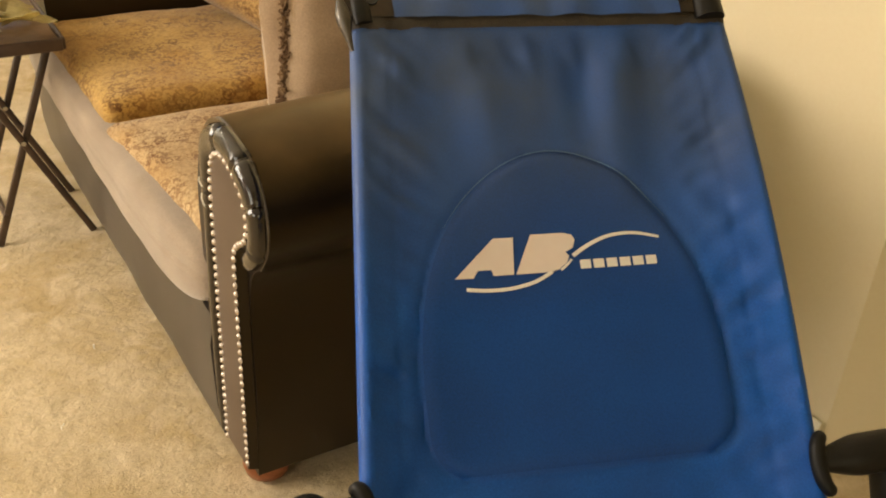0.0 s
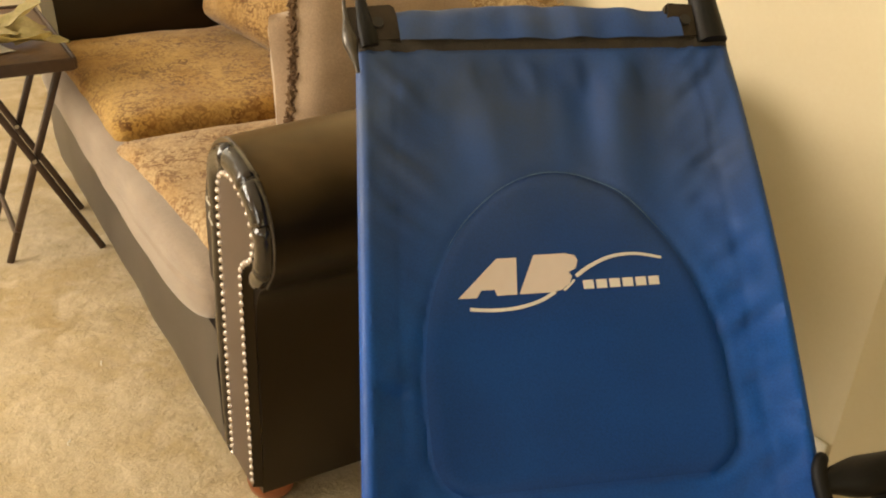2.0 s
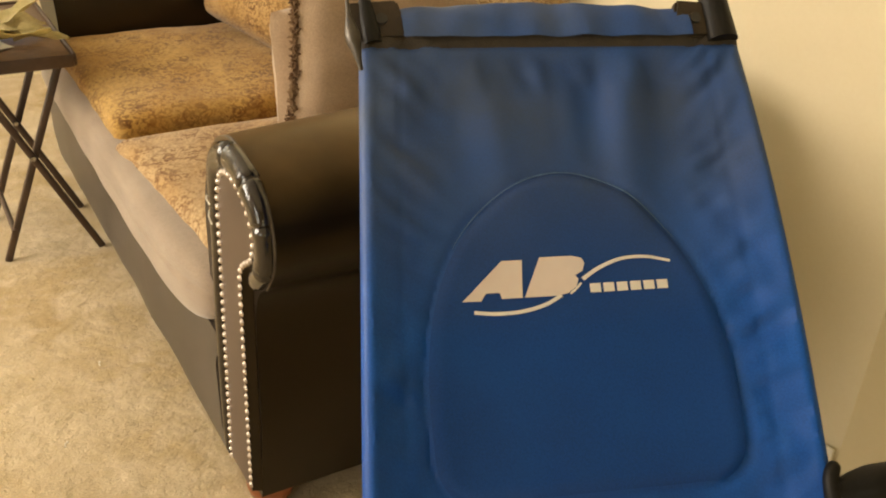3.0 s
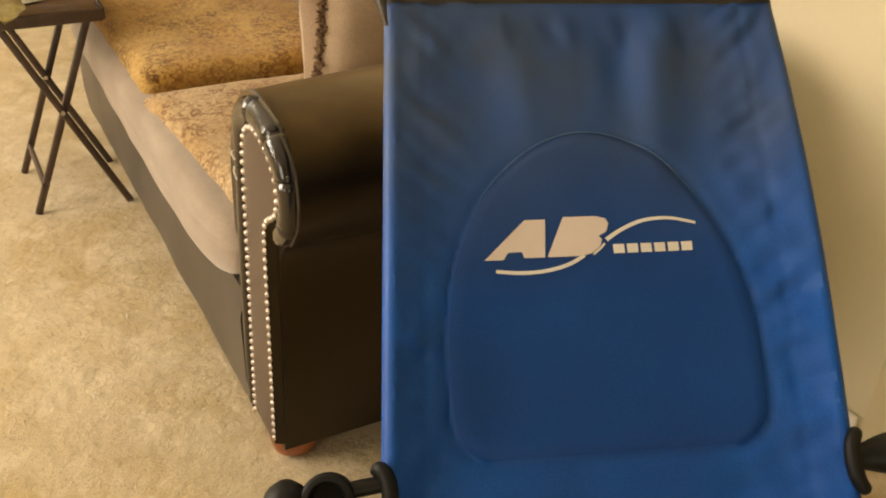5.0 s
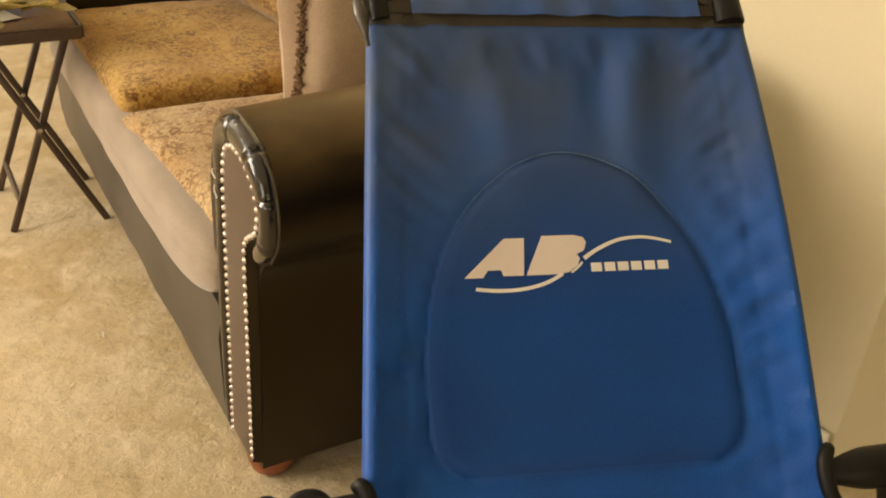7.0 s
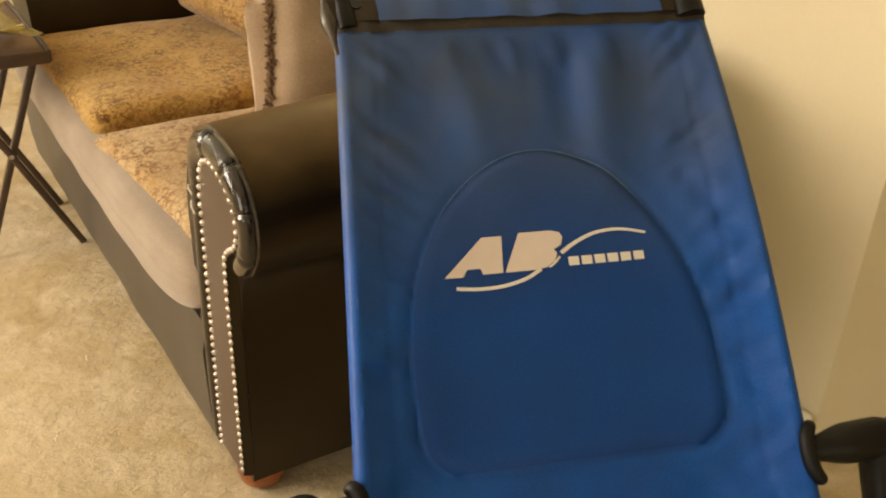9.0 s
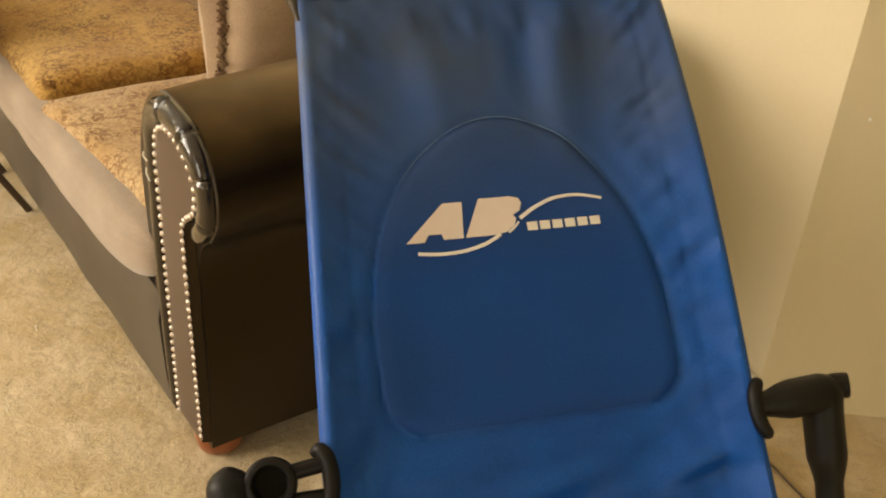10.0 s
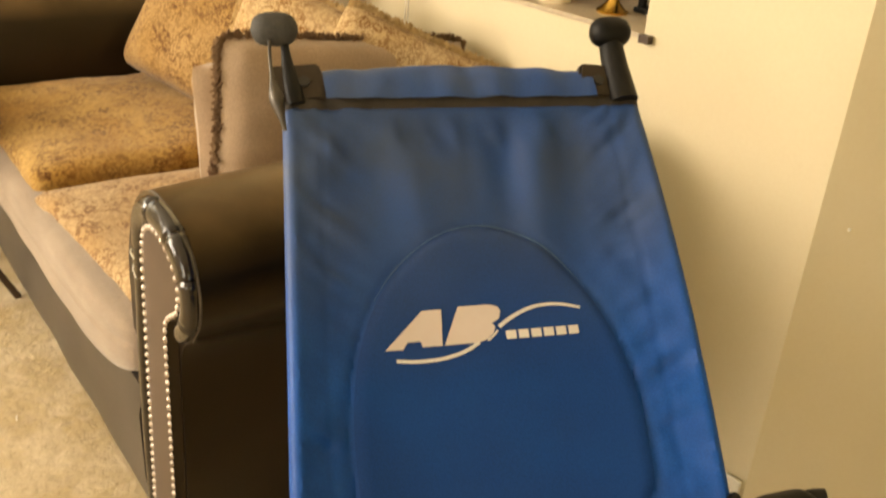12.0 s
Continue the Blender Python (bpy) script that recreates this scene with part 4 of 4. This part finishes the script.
# padded panel of the same cloth sewn into the sling; its shade is painted darker
bm = bmesh.new()
rows = []
for j in range(45):
    s = 0.019 + (0.3755 - 0.019) * j / 44
    inside = PAD[(PAD[:, 0] > 0.004)] - (0.004, 0)
    w = float(np.interp(s, inside[np.argsort(inside[:, 1])][:, 1], inside[np.argsort(inside[:, 1])][:, 0])) - 0.004
    rows.append([bm.verts.new(place(0.004 + w * (-1 + i / 20), s, relief(0.004 + w * (-1 + i / 20), s) + 0.0012)) for i in range(41)])
for a, b in zip(rows, rows[1:]):
    for k in range(40):
        bm.faces.new((a[k], a[k + 1], b[k + 1], b[k]))
part("pad_panel", bm, M_BLUEPAD, cloth, "blue foam-backed panel, its shade put into a darker tone")

# Only the upper arch, where the seam catches a highlight; painted pale.
seam = [(u, t) for u, t in PAD if t > 0.29]
part("pad_seam", sweep([place(u, t, relief(u, t, 0.0) + 0.0036) for u, t in seam], lambda k: 0.0008 * min(1, 0.2 + 6 * k, 0.2 + 6 * (1 - k)), 6), M_SEAM, cloth, "corded seam over the top of the pad, its highlight put into pale blue")


def decal(name, outline, lift=0.0026, parent=cloth, material=M_PRINT):
    """A thin printed shape lying on the pad."""
    bm = bmesh.new()
    bm.faces.new([bm.verts.new((u, s, 0)) for u, s in outline])
    bmesh.ops.triangulate(bm, faces=bm.faces[:])
    for _ in range(4):
        bmesh.ops.subdivide_edges(bm, edges=[e for e in bm.edges if e.calc_length() > 0.010], cuts=1)
        bmesh.ops.triangulate(bm, faces=bm.faces[:])
    for v in bm.verts:
        u, s = v.co.x * 1.035 + 0.004, v.co.y + 0.006
        v.co = place(u, s, relief(u, s) + lift)
    return part(name, bm, material, parent)


def stroke(points, width):
    line = spline([(u, s, 0) for u, s in points], 8)
    left, right, n = [], [], len(line)
    for i, p in enumerate(line):
        d = (line[min(i + 1, n - 1)] - line[max(i - 1, 0)]).normalized()
        w = width(i / (n - 1)) / 2
        left.append((p.x - d.y * w, p.y + d.x * w))
        right.append((p.x + d.y * w, p.y - d.x * w))
    return left + right[::-1]


# plain emblem: two slanted blocks, two sweeping strokes and a row of short bars
decal("emblem_block", [(-0.125, 0.2275), (-0.077, 0.2725), (-0.054, 0.2725), (-0.058, 0.229), (-0.081, 0.229), (-0.083, 0.236), (-0.098, 0.236), (-0.104, 0.2275)])
decal("emblem_block", [(-0.0555, 0.229), (-0.034, 0.2745), (0.003, 0.2745), (0.0135, 0.2715), (0.0165, 0.2655), (0.013, 0.256), (0.004, 0.2515), (0.0075, 0.247), (0.004, 0.2385), (-0.006, 0.2315), (-0.018, 0.229)])
decal("emblem_stroke", stroke([(-0.113, 0.215), (-0.088, 0.2125), (-0.06, 0.2135), (-0.034, 0.2195), (-0.014, 0.2295)], lambda t: 0.0042), material=M_PRINTWHITE)
decal("emblem_stroke", stroke([(-0.004, 0.2305), (0.004, 0.2365), (0.010, 0.2425)], lambda t: 0.0025), material=M_PRINTWHITE)
decal("emblem_stroke", stroke([(0.012, 0.2465), (0.03, 0.2575), (0.052, 0.2665), (0.072, 0.2695), (0.092, 0.2685), (0.116, 0.2625)], lambda t: 0.0048 - 0.0015 * t), material=M_PRINTWHITE)
for k in range(6):
    u = 0.0190 + 0.0155 * k
    decal("emblem_bar", [(u, 0.2305), (u, 0.2410), (u + 0.0125, 0.2410), (u + 0.0125, 0.2305)], material=M_PRINTWHITE)

# top hem: brown-black webbing and the blue end flap over the cross tube
part("webbing", sling(0.527, 0.546, 60, 4, lambda s: (-0.221, 0.248), True), M_BAND, cloth, "dark brown webbing band")


bm = bmesh.new()
rows = []
for j in range(13):
    t = j / 12
    row = []
    for i in range(49):
        u = 0.008 + (-1 + 2 * i / 48) * (0.176 + 0.002 * t)
        crown = 0.010 * (1 - min(1, abs(u / 0.186)) ** 2)
        a = t * math.pi * 0.75
        s = 0.5375 + (0.0455 + crown) * math.sin(min(a, math.pi / 2)) / 1.0
        h = 0.0060 - 0.0245 * (1 - math.cos(a)) + 0.0050 * noise.noise(Vector((u * 30, t * 2, 9)))
        row.append(bm.verts.new(place(u, s, h)))
    rows.append(row)
for a, b in zip(rows, rows[1:]):
    for k in range(48):
        bm.faces.new((a[k], a[k + 1], b[k + 1], b[k]))
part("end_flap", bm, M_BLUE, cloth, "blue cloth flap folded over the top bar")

# frame
def along(u, s, h=-0.016):
    return place(u, s, h)


for sgn in (-1, 1):
    side = part("side_tube", sweep([along(span(s)[0] + 0.020 if sgn < 0 else span(s)[1] - 0.020, s, -0.021) for s in np.linspace(0.46, 0.545, 8)], 0.007, 12), M_STEEL, lounger)
    bm = bmesh.new()
    corners = [(sgn * 0.160, 0.538), (sgn * 0.234, 0.538), (sgn * 0.230, 0.584), (sgn * 0.172, 0.588)]
    v = [bm.verts.new(along(u, t, h)) for h in (-0.014, 0.0015) for u, t in corners]
    for f in ((3, 2, 1, 0), (4, 5, 6, 7), (0, 1, 5, 4), (1, 2, 6, 5), (2, 3, 7, 6), (3, 0, 4, 7)):
        bm.faces.new([v[k] for k in f])
    bmesh.ops.bevel(bm, geom=bm.edges[:], offset=0.003, segments=2, affect="EDGES")
    part("corner_bracket", bm, M_BRACKET, side, "dark brown plastic corner bracket")
    part("bracket_rivet", sweep([along(sgn * 0.192, 0.562, 0.001), along(sgn * 0.192, 0.562, 0.0045)], 0.007, 10), M_STEEL, side)
    post = part("handle_post", sweep(resample([along(sgn * (0.224 if sgn > 0 else 0.203), 0.533, -0.004), along(sgn * (0.222 if sgn > 0 else 0.209), 0.58, -0.003), along(sgn * (0.222 if sgn > 0 else 0.212), 0.64, 0.0)], 0.006), lambda t: 0.0205 - 0.006 * t if sgn > 0 else 0.0045 + 0.0075 * math.exp(-(((t - 0.15) / 0.4) ** 2)), 16), M_RUBBER, lounger, "black plastic handle post")
    grip = [along(sgn * 0.222 + d, 0.632, 0.004) for d in 0.028 * np.sin(np.linspace(-1.5, 1.5, 25))]
    part("grip", sweep(grip, lambda t: 0.0205 * max(0.03, 1 - abs(math.sin(3 * t - 1.5) / 0.9975) ** 3.2) ** 0.45, 20), M_FOAM if sgn < 0 else M_RUBBER, post, "foam-covered hand grip end")
# bright lever hanging beside the upper corner
part("lever", sweep(spline([along(-0.229, 0.620, 0.01), along(-0.231, 0.585, 0.012), along(-0.230, 0.555, 0.014), along(-0.226, 0.525, 0.012), along(-0.220, 0.497, 0.004)]), lambda t: 0.0022 + 0.0068 * math.exp(-(((t - 0.68) / 0.17) ** 2)), 14), M_LEVER, lounger, "grey metal lever with a flattened grip")
part("top_bar", sweep([along(-0.20, 0.575, -0.022), along(0.20, 0.575, -0.022)], 0.011, 12), M_STEEL, lounger)

for sgn in (-1, 1):
    joint = part("side_clamp", sweep(spline([along(sgn * u, v, h) for u, v, h in ((0.259, 0.018, -0.004), (0.254, 0.020, 0.003), (0.248, 0.010, 0.005), (0.246, -0.008, 0.005), (0.248, -0.026, 0.005), (0.254, -0.036, 0.003), (0.259, -0.034, -0.004))], 6), lambda t: 0.0065 + 0.0025 * math.sin(math.pi * t), 14), M_RUBBER, lounger, "black plastic clamp gripping the sling edge")
    if sgn < 0:
        for d, r in ((0.011, 0.0085), (-0.024, 0.0105)):
            part("link_rod", sweep([along(-0.252, -0.005 + d, 0.0), along(-0.290, -0.008 + d * 0.85, 0.0)], r, 12), M_RUBBER, joint)
        face, c, size = Vector((-0.12, -0.72, 0.68)).normalized(), Vector((-0.306, 0.0, BASE_Z - 0.008)), 1.15
        leg, fat = spline([(-0.347, 0.012, BASE_Z + 0.010), (-0.347, 0.004, BASE_Z - 0.006), (-0.346, -0.012, BASE_Z - 0.036), (-0.343, -0.045, BASE_Z - 0.09), (-0.340, -0.15, 0.22), (-0.340, -0.225, 0.06), (-0.340, -0.245, 0.022), (-0.340, -0.29, 0.02), (-0.340, -0.74, 0.02)], 10), (0.0235, 0.0190)
    else:
        part("link_sleeve", sweep([along(0.250 + 0.088 * t, -0.005 + 0.004 * t, 0.0) for t in np.linspace(0, 1, 15)], lambda t: 0.0125 + 0.0105 * math.sin(math.pi / 2 * min(1, t * 1.7)) ** 1.5, 18), M_RUBBER, joint, "bulged black plastic sleeve")
        face, c, size = Vector((0.86, -0.42, 0.28)).normalized(), Vector((0.366, 0.004, BASE_Z + 0.001)), 0.66
        leg, fat = spline([(0.342, 0.010, BASE_Z + 0.016), (0.342, 0.004, BASE_Z + 0.002), (0.343, -0.010, BASE_Z - 0.030), (0.344, -0.030, BASE_Z - 0.065), (0.345, -0.055, BASE_Z - 0.11), (0.345, -0.15, 0.22), (0.345, -0.225, 0.06), (0.345, -0.245, 0.022), (0.345, -0.29, 0.02), (0.345, -0.74, 0.02)], 10), (0.0235, 0.0165)
    # open tube end beside the elbow
    bm = bmesh.new()
    ax = face.orthogonal().normalized()
    ay = face.cross(ax)
    rings = []
    for r, d in ((0.018, -0.022), (0.0225, -0.016), (0.0235, -0.006), (0.0235, 0.010), (0.0225, 0.014), (0.0205, 0.0155), (0.0165, 0.0155), (0.0148, 0.013), (0.0142, -0.012)):
        rings.append([bm.verts.new(c + (face * d + (ax * math.cos(2 * math.pi * k / 24) + ay * math.sin(2 * math.pi * k / 24)) * r) * size) for k in range(24)])
    for a, b in zip(rings, rings[1:]):
        for k in range(24):
            bm.faces.new((a[k], a[(k + 1) % 24], b[(k + 1) % 24], b[k]))
    bm.faces.new(rings[-1])
    bm.faces.new(rings[0][::-1])
    part("tube_socket", bm, M_RUBBER, lounger, "open black plastic tube socket")
    steps = resample(leg, 0.006)
    reach = 0.006 * (len(steps) - 1)
    part("leg_tube", sweep(steps, lambda t: (fat[0] + (fat[1] - fat[0]) * min(1, max(0, (t * reach - 0.10) / 0.03))) * math.sqrt(max(0.08, 1 - max(0, 1 - t * reach / 0.022) ** 2)), 18), M_RUBBER, lounger, "black foam-sleeved leg tube")
part("hanging_wire", sweep([Vector((-0.313 - 0.003 * t * t, -0.012, BASE_Z - 0.03 - 0.33 * t)) for t in np.linspace(0, 1, 9)], 0.0017, 6), M_CHROME, lounger)
part("foot_bar", sweep([Vector((-0.340, -0.74, 0.02)), Vector((0.345, -0.74, 0.02))], 0.0185, 14), M_RUBBER, lounger)
part("seat_bar", sweep([along(-0.24, -0.40, -0.02), along(0.24, -0.40, -0.02)], 0.0105, 12), M_STEEL, lounger)
part("lower_clamp", sweep(spline([along(u, v, h) for u, v, h in ((0.254, -0.200, -0.004), (0.248, -0.180, 0.004), (0.228, -0.173, 0.008), (0.206, -0.176, 0.008), (0.194, -0.192, 0.008), (0.196, -0.215, 0.008), (0.206, -0.235, 0.006))], 6), lambda t: 0.010 + 0.003 * math.sin(math.pi * t), 14), M_RUBBER, lounger, "black plastic lower clamp")

# ---- carpet pile where the camera comes near ----
M_PILE = mat("carpet_yarn", (0.64, 0.53, 0.35), 0.95, second=(0.56, 0.45, 0.27), scale=5, fine=420, bump=0.2, dist=0.001, spec=0.1, sheen=0.2)
carpet_stains(M_PILE)
gen = np.random.default_rng(4)
N = 90000
px, py = gen.uniform(-1.15, 0.6, N), gen.uniform(-0.75, 1.9, N)
ang, lean = gen.uniform(0, 6.283, N), gen.normal(0, 0.0028, (N, 2))
wide, tall = gen.uniform(0.0012, 0.0023, N), gen.uniform(0.0008, 0.0022, N)
verts = np.empty((N, 3, 3))
for k, sg in ((0, -1), (1, 1)):
    verts[:, k, 0], verts[:, k, 1], verts[:, k, 2] = px + sg * wide * np.cos(ang), py + sg * wide * np.sin(ang), 0.0003
verts[:, 2, 0], verts[:, 2, 1], verts[:, 2, 2] = px + lean[:, 0], py + lean[:, 1], tall
me = bpy.data.meshes.new("carpet_pile")
me.from_pydata(verts.reshape(-1, 3).tolist(), [], np.arange(3 * N).reshape(-1, 3).tolist())
me.materials.append(M_PILE)
tagged(new("carpet_pile", me), "short beige carpet yarn tufts", "carpet", kind="stuff")
rngl = random.Random(9)
for x, y in ((-0.128, 0.69), (-0.24, 0.46), (-0.33, 0.93)):
    lint = thing("lint_scrap", "tiny pale lint scrap on the carpet", "lint", (x, y, 0.006), rngl.uniform(0, 180), "lint on the carpet")
    part("fibre", sweep(spline([(-0.008, 0, 0), (-0.002, 0.002, 0.002), (0.004, -0.001, 0.001), (0.009, 0.001, 0)], 4), 0.0011, 5), M_PAPER, lint)
